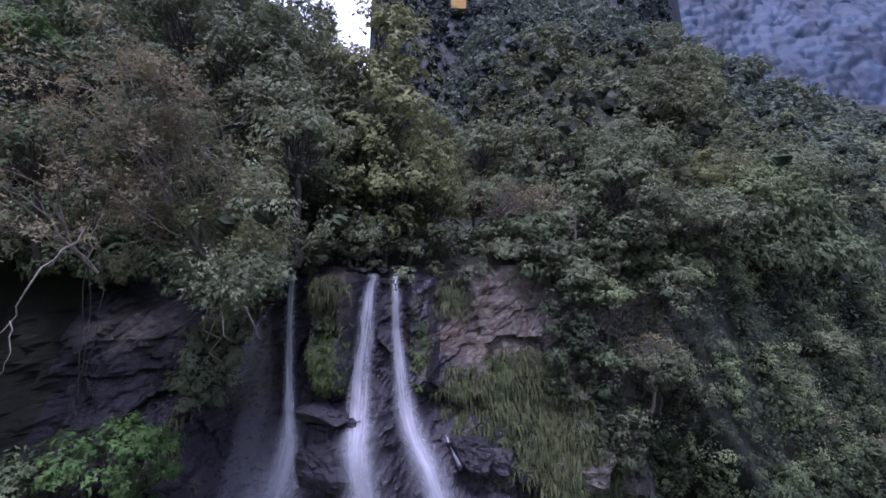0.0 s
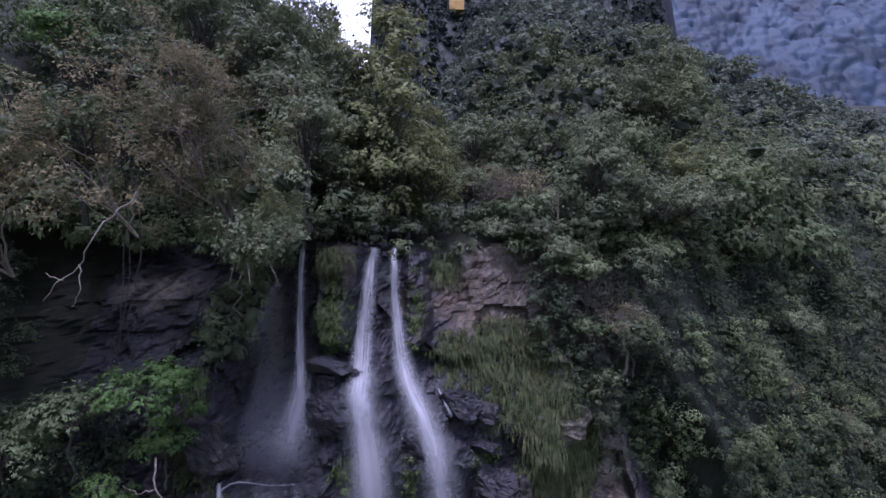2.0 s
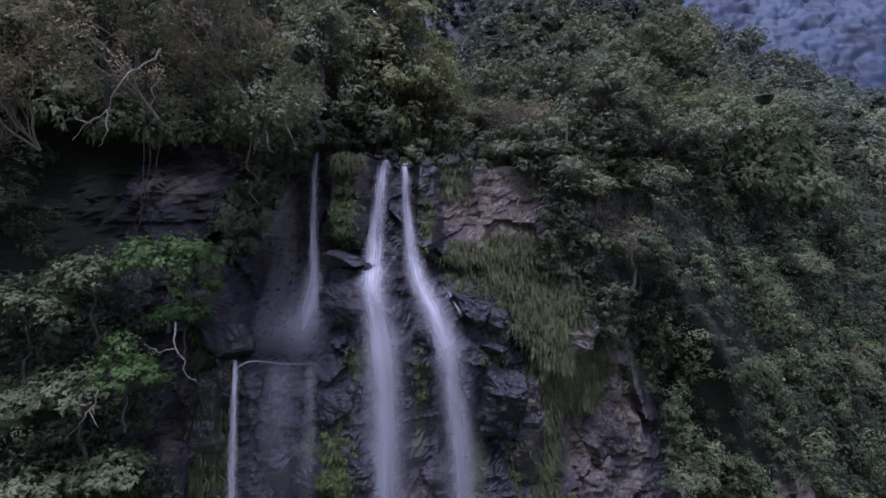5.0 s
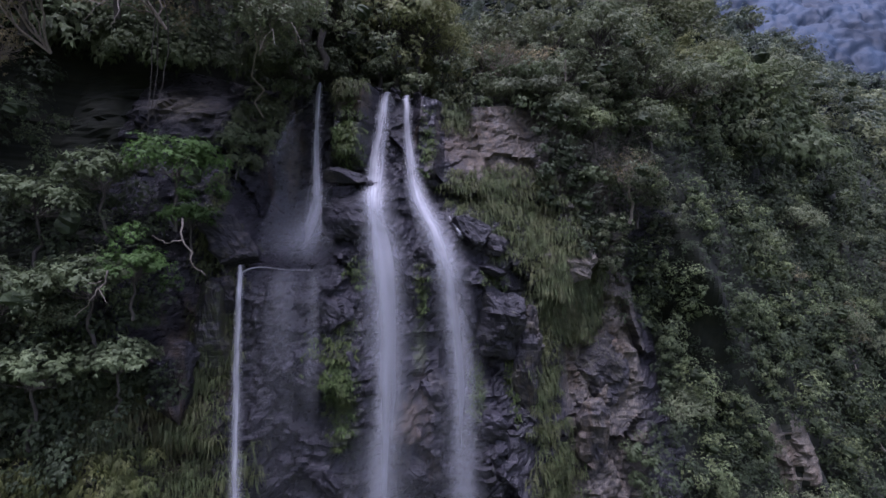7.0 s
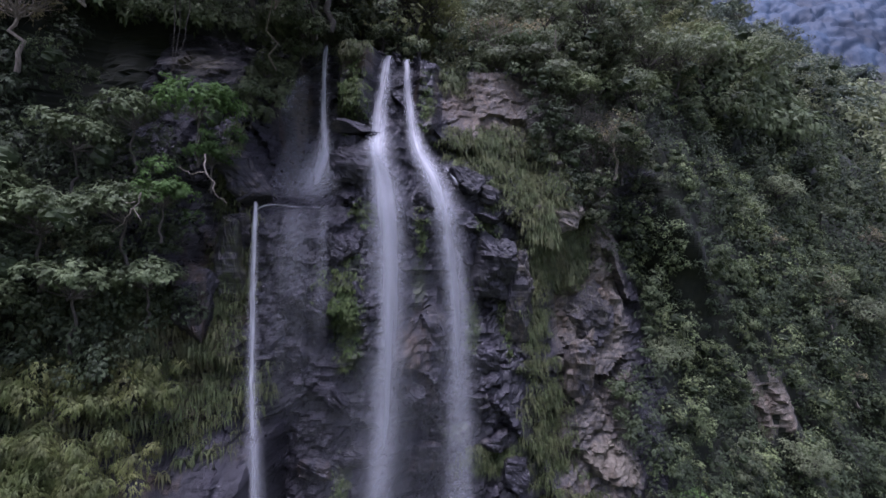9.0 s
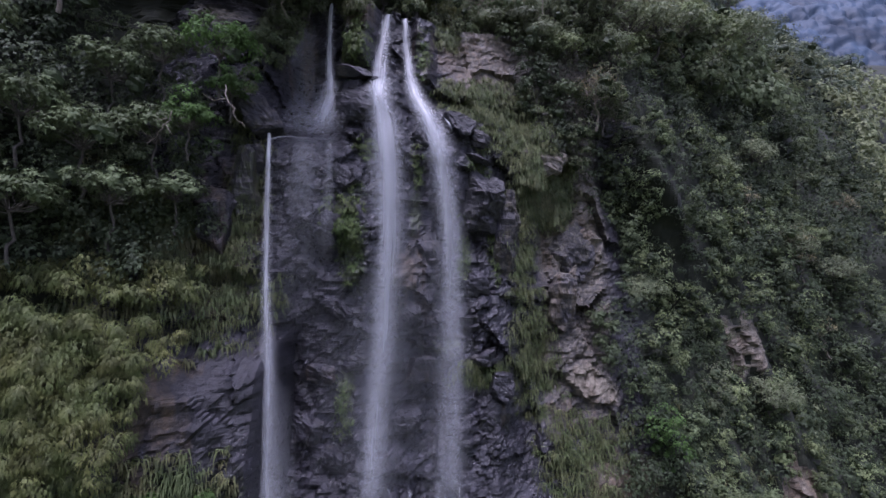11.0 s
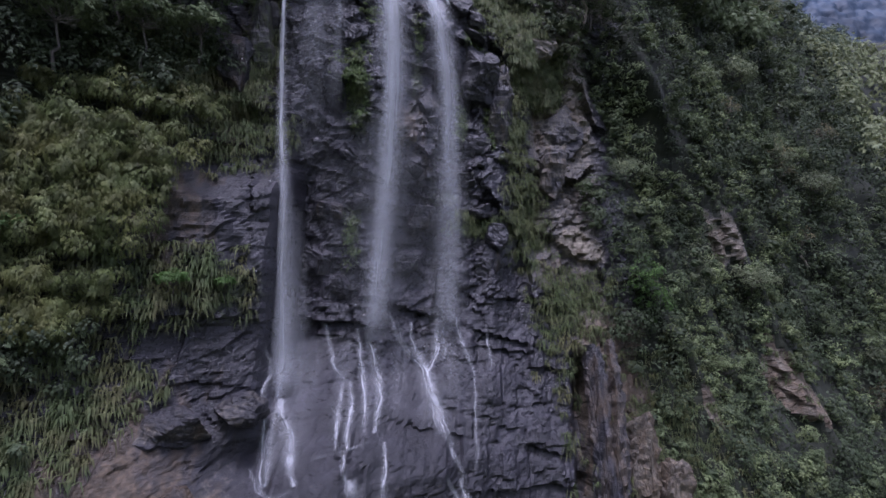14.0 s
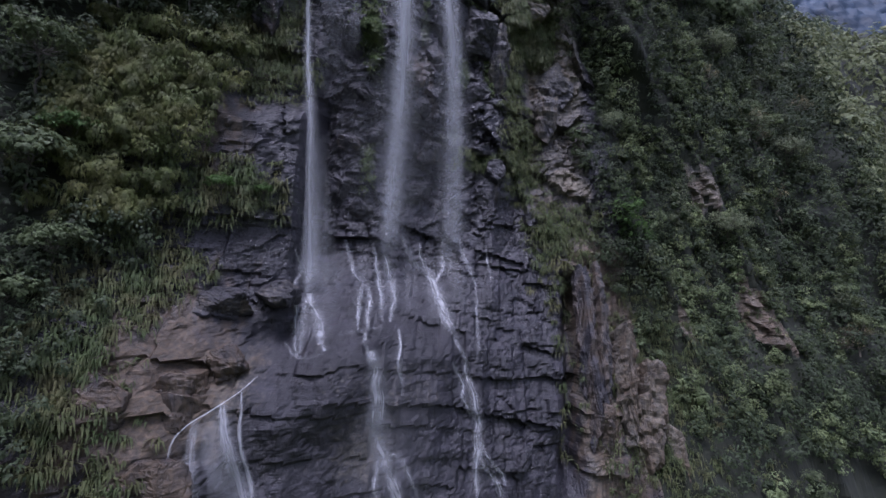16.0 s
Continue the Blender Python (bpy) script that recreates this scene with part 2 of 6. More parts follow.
def courses(x, z, high, wide, seed=0):
    """Rock beds of uneven height cut into blocks: each block's set-back, and how near a joint is."""
    row = z / high + 0.35 * np.sin(z / high * 2.1 + seed)
    bed = np.floor(row)
    col = x / (wide * (0.6 + 0.9 * hash_noise(bed, bed * 0 + 2, seed))) + 7.3 * hash_noise(bed, bed * 0 + 1, seed)
    block = np.floor(col)
    fr, fc = row - bed, col - block
    joint = np.maximum(np.clip(1 - np.minimum(fr, 1 - fr) / 0.07, 0, 1), 0.7 * np.clip(1 - np.minimum(fc, 1 - fc) / 0.06, 0, 1))
    level = hash_noise(block, bed, seed + 4) - 0.5 + 0.9 * (hash_noise(bed, bed * 0 + 3, seed) - 0.5)
    return level + 0.35 * (fr - 0.5), joint


def facets(x, z, size, seed=0):
    """Broken rock: uneven cells, each a tilted plane set in or out."""
    u, v = x / size, z / size
    best, out = np.full(np.shape(u), 9.0), np.zeros(np.shape(u))
    for i in (-1, 0, 1):
        for j in (-1, 0, 1):
            cx, cz = np.floor(u) + i, np.floor(v) + j
            px, pz = cx + hash_noise(cx, cz, seed), cz + hash_noise(cx, cz, seed + 1)
            d = (u - px) ** 2 + 1.5 * (v - pz) ** 2
            plane = hash_noise(cx, cz, seed + 2) - 0.5 + 1.1 * (hash_noise(cx, cz, seed + 3) - 0.5) * (u - px) + 0.9 * (hash_noise(cx, cz, seed + 4) - 0.2) * (v - pz)
            near = d < best
            best, out = np.where(near, d, best), np.where(near, plane, out)
    return out


STATIONS = []


def station(x, *profile):
    """One upright section of the land: (height, depth) from the foot to the hills behind."""
    STATIONS.append((x, [p[0] for p in profile], [p[1] for p in profile]))


station(-130, (0, -60), (60, -30), (100, 0), (140, 40), (200, 400))
station(-60, (0, -22), (40, -6), (60, 2), (80, 10), (100, 20), (140, 60), (200, 300))
station(-30, (0, -4), (26, 5), (33, 12), (42, 15), (56, 22), (70, 28), (80, 33), (86, 35), (100, 46), (130, 110), (200, 420))
station(-22, (0, 0), (22, 6.5), (26, 10.5), (32, 15.8), (42, 17.8), (50, 20.5), (56, 24.5), (66, 27.5), (78, 31), (82, 35), (86, 40), (100, 58), (130, 150), (200, 440))
station(-17, (0, 4), (20, 9.5), (25, 13.6), (29, 17.3), (34, 19.5), (45, 20.6), (50, 24.5), (57, 27), (66, 28.6), (70, 29.2), (78, 33.5), (82, 39), (86, 48), (98, 80), (130, 190), (200, 460))
station(-13.35, (0, 6), (20, 12.4), (24, 15.3), (30, 19.8), (36, 21.2), (43, 21.6), (46.5, 22.6), (49, 26.4), (60, 27.6), (65.6, 28.6), (67, 32), (74, 35), (81.9, 37.3), (83, 44), (86, 58), (96, 90), (128, 200), (200, 480))
station(-12.3, (0, 6.5), (20, 13), (24, 16), (28.5, 19.8), (30.5, 23), (33, 26.8), (45, 28), (60, 28.2), (65.6, 28.7), (67, 32), (74, 35), (81.9, 37.3), (83, 44), (86, 58), (96, 90), (128, 200), (200, 480))
station(-6, (0, 9), (18, 15.5), (25.5, 18), (27.2, 20.5), (30, 26), (40, 28.2), (55, 28.2), (60, 28.4), (66, 30), (72.5, 32), (74, 35), (81.6, 37.3), (82.4, 42), (85, 58), (94, 95), (126, 200), (200, 500))
station(0, (0, 13), (17, 18.6), (24, 20.6), (28, 25.5), (34, 30), (45, 32), (56, 32.3), (66, 33), (69, 34), (72, 37.5), (81.5, 40.5), (82.3, 45), (86, 60), (96, 85), (118, 125), (140, 200), (200, 500))
station(6, (0, 17), (15.5, 22), (24, 25.2), (29, 27.2), (33, 29.8), (38, 31.3), (47, 33.2), (55, 34.4), (66, 36.8), (70, 38.2), (77, 41), (82, 42.5), (85, 50), (92, 62), (102, 84), (122, 110), (150, 180), (200, 480))
station(12, (0, 19), (16, 23.5), (28, 29), (33, 31.7), (40, 35.2), (47, 38), (57, 39.6), (67, 39), (72, 40.5), (80, 43.5), (84, 49), (92, 58), (104, 76), (124, 98), (150, 150), (200, 400))
station(18, (0, 21), (17, 25), (28, 30.2), (34, 31.6), (42, 36), (51, 39), (57, 40.8), (70, 43), (80, 46), (88, 53), (98, 64), (112, 80), (126, 96), (150, 135), (200, 350))
station(26, (0, 23), (18, 30), (34, 38), (51, 42), (67, 46), (80, 50), (90, 58), (100, 68), (112, 82), (128, 100), (150, 130), (200, 300))
station(42, (0, 28), (17, 36), (25, 42), (36, 46.5), (49, 50), (65, 54.5), (76, 58), (86, 62), (96, 68), (108, 80), (122, 96), (150, 135), (200, 260))
station(56, (0, 37), (18, 45), (33, 53), (52, 60), (65, 66), (80, 71), (92, 77), (110, 94), (126, 112), (150, 150), (200, 300))
station(80, (0, 50), (20, 60), (40, 67), (56, 74), (68, 81), (81, 87), (96, 94), (110, 108), (126, 124), (150, 165), (200, 320))
station(130, (0, 85), (40, 100), (70, 112), (94, 122), (118, 145), (132, 170), (145, 200), (200, 400))

SCARS = ((46.2, 26.0, 4.4, 4.4), (48.6, 23.6, 2.6, 3.2), (44.4, 30.4, 1.6, 2.6), (41.0, 44.6, 2.2, 4.6), (38.2, 43.6, 1.6, 5.0), (16.0, 42.6, 2.6, 2.4), (30.0, 25.5, 1.6, 3.0))


def scarred(x, z):
    """How bare the slope is: slips of pale earth and rock."""
    return np.max([np.exp(-((x - cx + 0.25 * (z - cz)) / rx) ** 2 - ((z - cz) / rz) ** 2) for cx, cz, rx, rz in SCARS], 0) + 0.35 * fractal(x * 0.6, z * 0.6, 3, 95)


STATION_X = np.array([s[0] for s in STATIONS], float)


def base_depth(x, z):
    """The smooth land, from the sections beside x."""
    x, z = np.broadcast_arrays(np.asarray(x, float), np.asarray(z, float))
    k = np.clip(np.searchsorted(STATION_X, x) - 1, 0, len(STATIONS) - 2)
    table = np.stack([np.interp(z, zs, ys) for _, zs, ys in STATIONS])
    lo, hi = np.take_along_axis(table, k[None], 0)[0], np.take_along_axis(table, k[None] + 1, 0)[0]
    f = np.clip((x - STATION_X[k]) / (STATION_X[k + 1] - STATION_X[k]), 0, 1)
    # vine-grown buttresses run slantwise down the long slope
    ribs = fractal((x + 0.5 * z) * 0.115, z * 0.03, 3, 44) * 6.5
    ribs = ribs * np.clip((x - 17) / 6, 0, 1) * np.clip((88 - z) / 8, 0, 1)
    return lo + (hi - lo) * f - ribs


def bump(x, z, cx, cz, rx, rz):
    return np.exp(-((x - cx) / rx) ** 2 - ((z - cz) / rz) ** 2)


def depth(x, z):
    """The rock face with its ledges, joints and hollows."""
    x, z = np.broadcast_arrays(np.asarray(x, float), np.asarray(z, float))
    y = base_depth(x, z)
    on_face = np.clip((83 - z) / 2, 0, 1) * np.clip((x + 32) / 6, 0, 1) * np.clip((26 - x) / 5, 0, 1)
    # bedding: beds of uneven height that dip a little, cut into blocks that stand out unevenly
    calm = (1 - 0.7 * bump(x, z, -7, 19, 7, 7)) * (1 - 0.6 * bump(x, z, 0, 25, 9, 12)) * (1 - 0.6 * bump(x, z, -17.5, 45, 5, 5)) * (1 - 0.6 * bump(x, z, 4, 77.5, 6, 5)) * (1 - 0.6 * bump(x, z, -12.5, 72, 3.5, 7))
    warp = fractal(x * 0.16, z * 0.16, 3, 3)
    bed = z + 0.13 * x + 1.3 * warp
    level, joint = courses(x + 1.5 * fractal(x * 0.3, z * 0.3, 3, 8), bed, 2.1, 3.4, 11)
    y = y + calm * (0.34 + 0.3 * np.clip((38 - z) / 3, 0, 1)) * (level + 0.18 * joint) * on_face
    level, joint = courses(x + 0.7 * fractal(x * 0.9, z * 0.9, 3, 9), bed + 0.4 * fractal(x * 0.7, z * 0.7, 2, 10), 0.62, 1.3, 23)
    y = y + calm * (0.1 * level + 0.05 * joint) * on_face
    # large leaning blocks and slabs, broken again into small ones, and upright flutes worn by the water
    sx, sz = x + 0.8 * fractal(x * 0.4, z * 0.4, 3, 71), z + 0.45 * x + 0.8 * fractal(x * 0.4, z * 0.4, 3, 72)
    wet = np.clip((z - 10) / 4, 0, 1) * on_face
    y = y + wet * calm * (1 - 0.62 * np.clip((38 - z) / 3, 0, 1)) * (1.1 * facets(sx, sz * 0.7, 3.6, 81) + 0.42 * facets(sx + 3, z - 0.3 * x, 1.3, 82) + 0.15 * facets(x, z, 0.55, 83))
    y = y + wet * 0.9 * fractal(x * 0.42, z * 0.1, 3, 29)
    # the slotted beds of the lower apron
    low = np.clip((39 - z) / 3, 0, 1) * np.clip((12.5 - np.abs(x - 4)) / 3, 0, 1) * np.clip((z - 12) / 3, 0, 1)
    level, joint = courses(x, z + 0.25 * x + 0.6 * warp, 2.9, 1.7, 37)
    y = y + low * (0.5 * level + 0.14 * joint * (hash_noise(np.floor(x), np.floor(z * 0.4), 3) > 0.4))
    y = y + 0.5 * fractal(x * 0.35, z * 0.35, 4, 21) + 0.16 * fractal(x * 1.7, z * 1.7, 3, 22) * on_face
    # the mossy buttress between the mouths of the stream, and the grassy knob beside them
    for cx, half, low, out in ((-8.3, 1.5, 73.6, 2.8), (-1.7, 0.9, 73.0, 1.5)):
        side = np.clip((half + 0.5 - np.abs(x - cx + 0.5 * fractal(x * 0 + 1.3, z * 0.5, 3, 61))) / 0.8, 0, 1)
        y = y - out * side * np.clip((z - low) / 1.2, 0, 1) * np.clip((83.4 - z) / 1.6, 0, 1)
    # slips of bare earth and broken rock on the long slope
    slip = np.clip(scarred(x, z) * 2 - 0.5, 0, 1) * (x > 13)
    y = y + slip * (0.9 * facets(x + 0.4 * z, z, 1.8, 97) + 0.35 * facets(x, z - 0.3 * x, 0.8, 98) - 0.5)
    # the hollow behind the left-hand water, the alcove over its ledge, the caves under the knees
    y = y + 1.6 * bump(x, z, -13.2, 72.5, 2.6, 5.5) + 1.4 * bump(x, z, -2.3, 60, 1.4, 4) + 1.8 * bump(x, z, 3.2, 59, 1.4, 3.2)
    y = y + 1.4 * bump(x, z, -13.0, 25.8, 2.2, 1.1) + 1.8 * bump(x, z, -9, 55.5, 2.0, 1.2) + 2.0 * bump(x, z, -20.5, 53.2, 5, 0.9)
    # the black cleft beside the pillars
    y = y + 3.6 * np.exp(-((x - 14.2 - 0.1 * (z - 22)) / 0.9) ** 2) * np.clip((32 - z) / 3, 0, 1) * np.clip((z - 10) / 3, 0, 1)
    # the dome of the lower apron
    y = y - 2.0 * bump(x, z, -8.5, 22.6, 4.4, 3.4)
    return y

# ---- mesh helpers ----
def mesh_object(name, verts, faces, mat, parent=None, label="", smooth=False):
    """One mesh object from arrays; faces are all triangles or all quads."""
    verts, faces = np.asarray(verts, np.float32), np.asarray(faces, np.int32)
    me = bpy.data.meshes.new(name)
    n, k = faces.shape
    me.vertices.add(len(verts))
    me.vertices.foreach_set("co", verts.ravel())
    me.loops.add(n * k)
    me.loops.foreach_set("vertex_index", faces.ravel())
    me.polygons.add(n)
    me.polygons.foreach_set("loop_start", np.arange(0, n * k, k, dtype=np.int32))
    me.polygons.foreach_set("use_smooth", np.full(n, smooth))
    me.update(calc_edges=True)
    me.materials.append(mat)
    ob = new(name, me)
    if parent:
        ob.parent = parent
    if label:
        ob["label"] = label
    return ob


def grid_faces(rows, cols, flip=False):
    i = (np.arange(rows - 1)[:, None] * cols + np.arange(cols - 1)[None]).ravel()
    f = np.stack([i, i + 1, i + cols + 1, i + cols], 1)
    return f[:, ::-1] if flip else f


def set_cover(ob, colours):
    layer = ob.data.color_attributes.new("cover", "FLOAT_COLOR", "POINT")
    layer.data.foreach_set("color", np.concatenate([colours, np.ones((len(colours), 1))], 1).astype(np.float32).ravel())


def unit(v):
    return v / np.maximum(np.linalg.norm(v, axis=-1, keepdims=True), 1e-9)


def leaves(rng, points, outward, length, width, droop=0.35, spread=0.8, spray=4):
    """Sprays of pointed leaves that fan out from twig tips and droop; returns arrays."""
    n = len(points)
    tips = np.arange(n) // spray * spray
    points, outward = points[tips] + rng.normal(size=(n, 3)) * 0.06 * length, outward[tips]
    way = unit(outward * 0.7 + spread * rng.normal(size=(n, 3)) + np.array([0, 0, -droop]))
    face = unit(outward + np.array([0, 0, 0.3]) + 0.16 * rng.normal(size=(n, 3)))
    way = unit(way - 0.9 * face * np.sum(way * face, 1, keepdims=True))
    side = unit(np.cross(way, face))
    ln = length * rng.uniform(0.6, 1.35, (n, 1))
    wd = width * rng.uniform(0.7, 1.3, (n, 1))
    root = points + way * ln * 0.1
    v = np.stack([root + side * wd * 0.5, points + way * ln + np.array([0, 0, -0.12]) * ln, root - side * wd * 0.5], 1)
    return v.reshape(-1, 3), np.arange(3 * n, dtype=np.int32).reshape(-1, 3)


def lobe_points(rng, centre, radius, count, squash=0.8, low=-0.35):
    """Points and outward ways over a knobbly crown: small clumps of leaves sit on a rounded one."""
    subs = max(4, min(14, count // 18))
    d = unit(rng.normal(size=(subs * 3, 3)) + np.array([0, 0, 0.25]))
    d = d[d[:, 2] > low][:subs]
    far = rng.uniform(0.62, 1.0, (len(d), 1))
    mid = centre + d * radius * far * np.array([1, 1, squash])
    small = radius * rng.uniform(0.26, 0.46, (len(d), 1))
    pick = rng.integers(0, len(d), count)
    w = unit(rng.normal(size=(count, 3)) + 0.55 * d[pick] + np.array([0, 0, 0.35]))
    p = mid[pick] + w * small[pick] * rng.uniform(0.8, 1.08, (count, 1)) * np.array([1, 1, 0.8])
    return p, unit(w + 0.35 * d[pick])


def hull(rng, centre, radius, squash=0.85, n=7):
    """An added core that darkens a clump's gaps like shade: a coarse uneven ball; triangles."""
    th, ph = np.linspace(0.15, np.pi - 0.15, n), np.linspace(0, 2 * np.pi, n + 2, endpoint=False)
    T, P = np.meshgrid(th, ph, indexing="ij")
    v = np.stack([np.sin(T) * np.cos(P), np.sin(T) * np.sin(P), np.cos(T) * squash], -1).reshape(-1, 3)
    v = centre + v * radius * rng.uniform(0.6, 1.15, (len(v), 1))
    i, j = np.meshgrid(np.arange(n - 1), np.arange(n + 2), indexing="ij")
    k = (j + 1) % (n + 2)
    m = n + 2
    f = np.concatenate([np.stack([i * m + j, i * m + k, (i + 1) * m + k], -1).reshape(-1, 3), np.stack([i * m + j, (i + 1) * m + k, (i + 1) * m + j], -1).reshape(-1, 3)])
    return v, f.astype(np.int32)


def tube(points, radii, sides=6):
    """A tapered limb through points; quads."""
    points, radii = np.asarray(points, float), np.asarray(radii, float)
    t = unit(np.gradient(points, axis=0))
    a = unit(np.cross(t, np.array([0.31, 0.77, 0.55])))
    b = np.cross(t, a)
    ang = np.linspace(0, 2 * np.pi, sides, endpoint=False)
    ring = points[:, None] + radii[:, None, None] * (np.cos(ang)[None, :, None] * a[:, None] + np.sin(ang)[None, :, None] * b[:, None])
    n = len(points)
    i = np.arange(n - 1)[:, None] * sides
    j = np.arange(sides)[None]
    k = (j + 1) % sides
    f = np.stack([i + j, i + k, i + sides + k, i + sides + j], -1).reshape(-1, 4)
    return ring.reshape(-1, 3), f


def joined(pieces):
    verts, faces, base = [], [], 0
    for v, f in pieces:
        verts.append(v)
        faces.append(f + base)
        base += len(v)
    return np.concatenate(verts), np.concatenate(faces)


def bent(rng, a, b, n=6, wander=0.12):
    """A crooked line from a to b."""
    a, b = np.asarray(a, float), np.asarray(b, float)
    s = np.linspace(0, 1, n)[:, None]
    w = rng.normal(size=(n, 3)) * wander * np.linalg.norm(b - a)
    return a + (b - a) * s + w * np.sin(np.pi * s)


# ---- the land ----
def steps(*parts):
    out = [np.arange(a, b, s) for a, b, s in parts]
    return np.concatenate(out + [[parts[-1][1]]])


def cover_of(x, z):
    """Dryness with a painted sheen on the apron, clay stain and moss of the rock at x, z."""
    n = fractal(x * 0.18, z * 0.18, 3, 51)
    dry = np.clip((x - 0.0) / 3, 0, 1) * np.clip((z - 71) / 2, 0, 1) * 0.62
    dry = np.maximum(dry, np.clip((x - np.where(z < 38, 13.4, 9.5)) / 2.0, 0, 1) * np.clip((21 - x) / 3, 0, 1) * 0.52)
    dry = np.maximum(dry, bump(x, z, -21.8, 78.6, 3.4, 2.2) * 0.55 + bump(x, z, -27, 74, 2.4, 2) * 0.4)
    dry = np.maximum(dry, bump(x, z, -17, 23, 5, 5) * 0.5)
    # wet apron made paler here, painting the sky's sheen on it
    dry = np.maximum(dry, bump(x, z, -5, 19, 9, 8) * 0.3)
    slip = np.clip(scarred(x, z) * 2 - 0.4, 0, 1) * (x > 13)
    dry = np.maximum(dry, slip)
    dry = np.maximum(dry, bump(x, z, -18.5, 44, 4.5, 6) * 0.32)
    clay = np.maximum(bump(x, z, -19.5, 24, 5.0, 8), 0.85 * bump(x, z, -17.5, 58, 2.6, 9))
    clay = np.maximum(clay, 0.7 * bump(x, z, -2.0, 53, 2, 5))
    clay = np.maximum(clay, 0.62 * bump(x, z, -19.5, 43, 4.5, 6))
    clay = np.maximum(clay, 0.45 * slip)
    clay = np.maximum(clay, 0.7 * bump(x, z, -8.3, 81.0, 2.2, 3.0))
    dry = np.maximum(dry, 0.5 * bump(x, z, -8.3, 80.6, 2.2, 3.0))
    clay = np.maximum(clay, 0.42 * np.clip((x - 9.5) / 2, 0, 1) * np.clip((20 - x) / 3, 0, 1) * np.clip((z - 36) / 3, 0, 1) * np.clip((62 - z) / 3, 0, 1))
    clay = np.maximum(clay, 0.7 * np.clip((x - 12) / 4, 0, 1) * np.clip((40 - z) / 6, 0, 1))
    clay = np.maximum(clay, 0.55 * bump(x, z, -14, 75, 2.2, 6))
    clay = np.maximum(clay, 0.75 * bump(x, z, 3.6, 78, 6, 6))
    moss = np.maximum(0.85 * bump(x, z, -8.4, 76.0, 1.9, 3.4), 0.8 * bump(x, z, -7.2, 57, 1.6, 6.5))
    for cx, cz, rx, rz, a in ((-15.9, 60.5, 1.1, 4.5, 0.9), (4.5, 66, 2, 4, 0.5), (-2, 60, 0.9, 3, 0.7), (2.8, 55, 1, 4, 0.7), (8, 58, 3, 10, 0.55),
                              (-7.5, 44, 0.8, 4, 0.7), (1, 47, 3, 1.6, 0.6), (-1.5, 76, 0.8, 3, 0.5), (-16, 38, 4, 3.5, 0.6), (8, 43, 3, 5, 0.45)):
        moss = np.maximum(moss, a * bump(x, z, cx, cz, rx, rz))
    covered = np.maximum(np.clip((x - 20) / 4, 0, 1), np.clip((-24 - x) / 4, 0, 1)) * 0.6 * (1 - slip)
    return np.stack([np.clip(dry + 0.25 * n, 0, 1), np.clip(clay + 0.25 * n, 0, 1), np.clip(np.maximum(moss, covered) + 0.15 * n, 0, 1)], -1)


def build_land():
    xs = steps((-260, -30, 8), (-30, -24, 0.6), (-24, 20, 0.25), (20, 52, 0.55), (52, 60, 1.0), (60, 260, 8))
    zs = steps((0, 12, 1.5), (12, 84, 0.25), (84, 130, 1.0), (130, 190, 6))
    X, Z = np.meshgrid(xs, zs)
    Y = depth(X, Z)
    v = np.stack([X, Y, Z], -1)
    # the valley floor and an added unseen slope that blocks low sky run to the front, and the upland to the back, out
    # of sight
    front = [np.stack([xs * s, np.full_like(xs, y), np.full_like(xs, z)], -1) for s, y, z in ((6, -2500, 60), (2.5, -520, 300), (2, -260, 160), (1.3, -130, 8), (1.1, -70, -2))]
    back = [np.stack([xs * s, np.full_like(xs, y) + 0.9 * xs * (y < 900), np.full_like(xs, z)], -1) for s, y, z in ((1.3, 420, 180), (6, 2500, 60))]
    v = np.concatenate([np.stack(front), v, np.stack(back)])
    rows, cols = v.shape[:2]
    flat = v.reshape(-1, 3)
    ob = mesh_object("ground", flat, grid_faces(rows, cols), ROCK, smooth=False)
    cov = cover_of(flat[:, 0], flat[:, 2])
    # forest floor under the woods and vines, near black to paint shade into gaps
    ob.data.materials.append(SHADED_FLOOR)
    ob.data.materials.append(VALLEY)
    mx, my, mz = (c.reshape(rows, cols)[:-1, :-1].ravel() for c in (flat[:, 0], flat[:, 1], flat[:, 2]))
    shade_floor = (mz > 82.4) | (my < -60) | (mx > 22 + 3 * fractal(mx * 0.3, mz * 0.3, 3, 6)) | (mx < -26)
    shade_floor &= ~((scarred(mx, mz) > 0.45) & (mx > 13) & (mz < 60))
    ob.data.polygons.foreach_set("material_index", np.where(my < -60, 2, shade_floor).astype(np.int32))
    high = (flat[:, 2] > 84) | (flat[:, 1] < -60)
    cov[high] = (0.0, 0.3, 0.75)
    set_cover(ob, cov)
    return tagged(ob, "steep wet bedded rock cliff and forested slopes of a gorge", "cliff", kind="structure")


build_land()


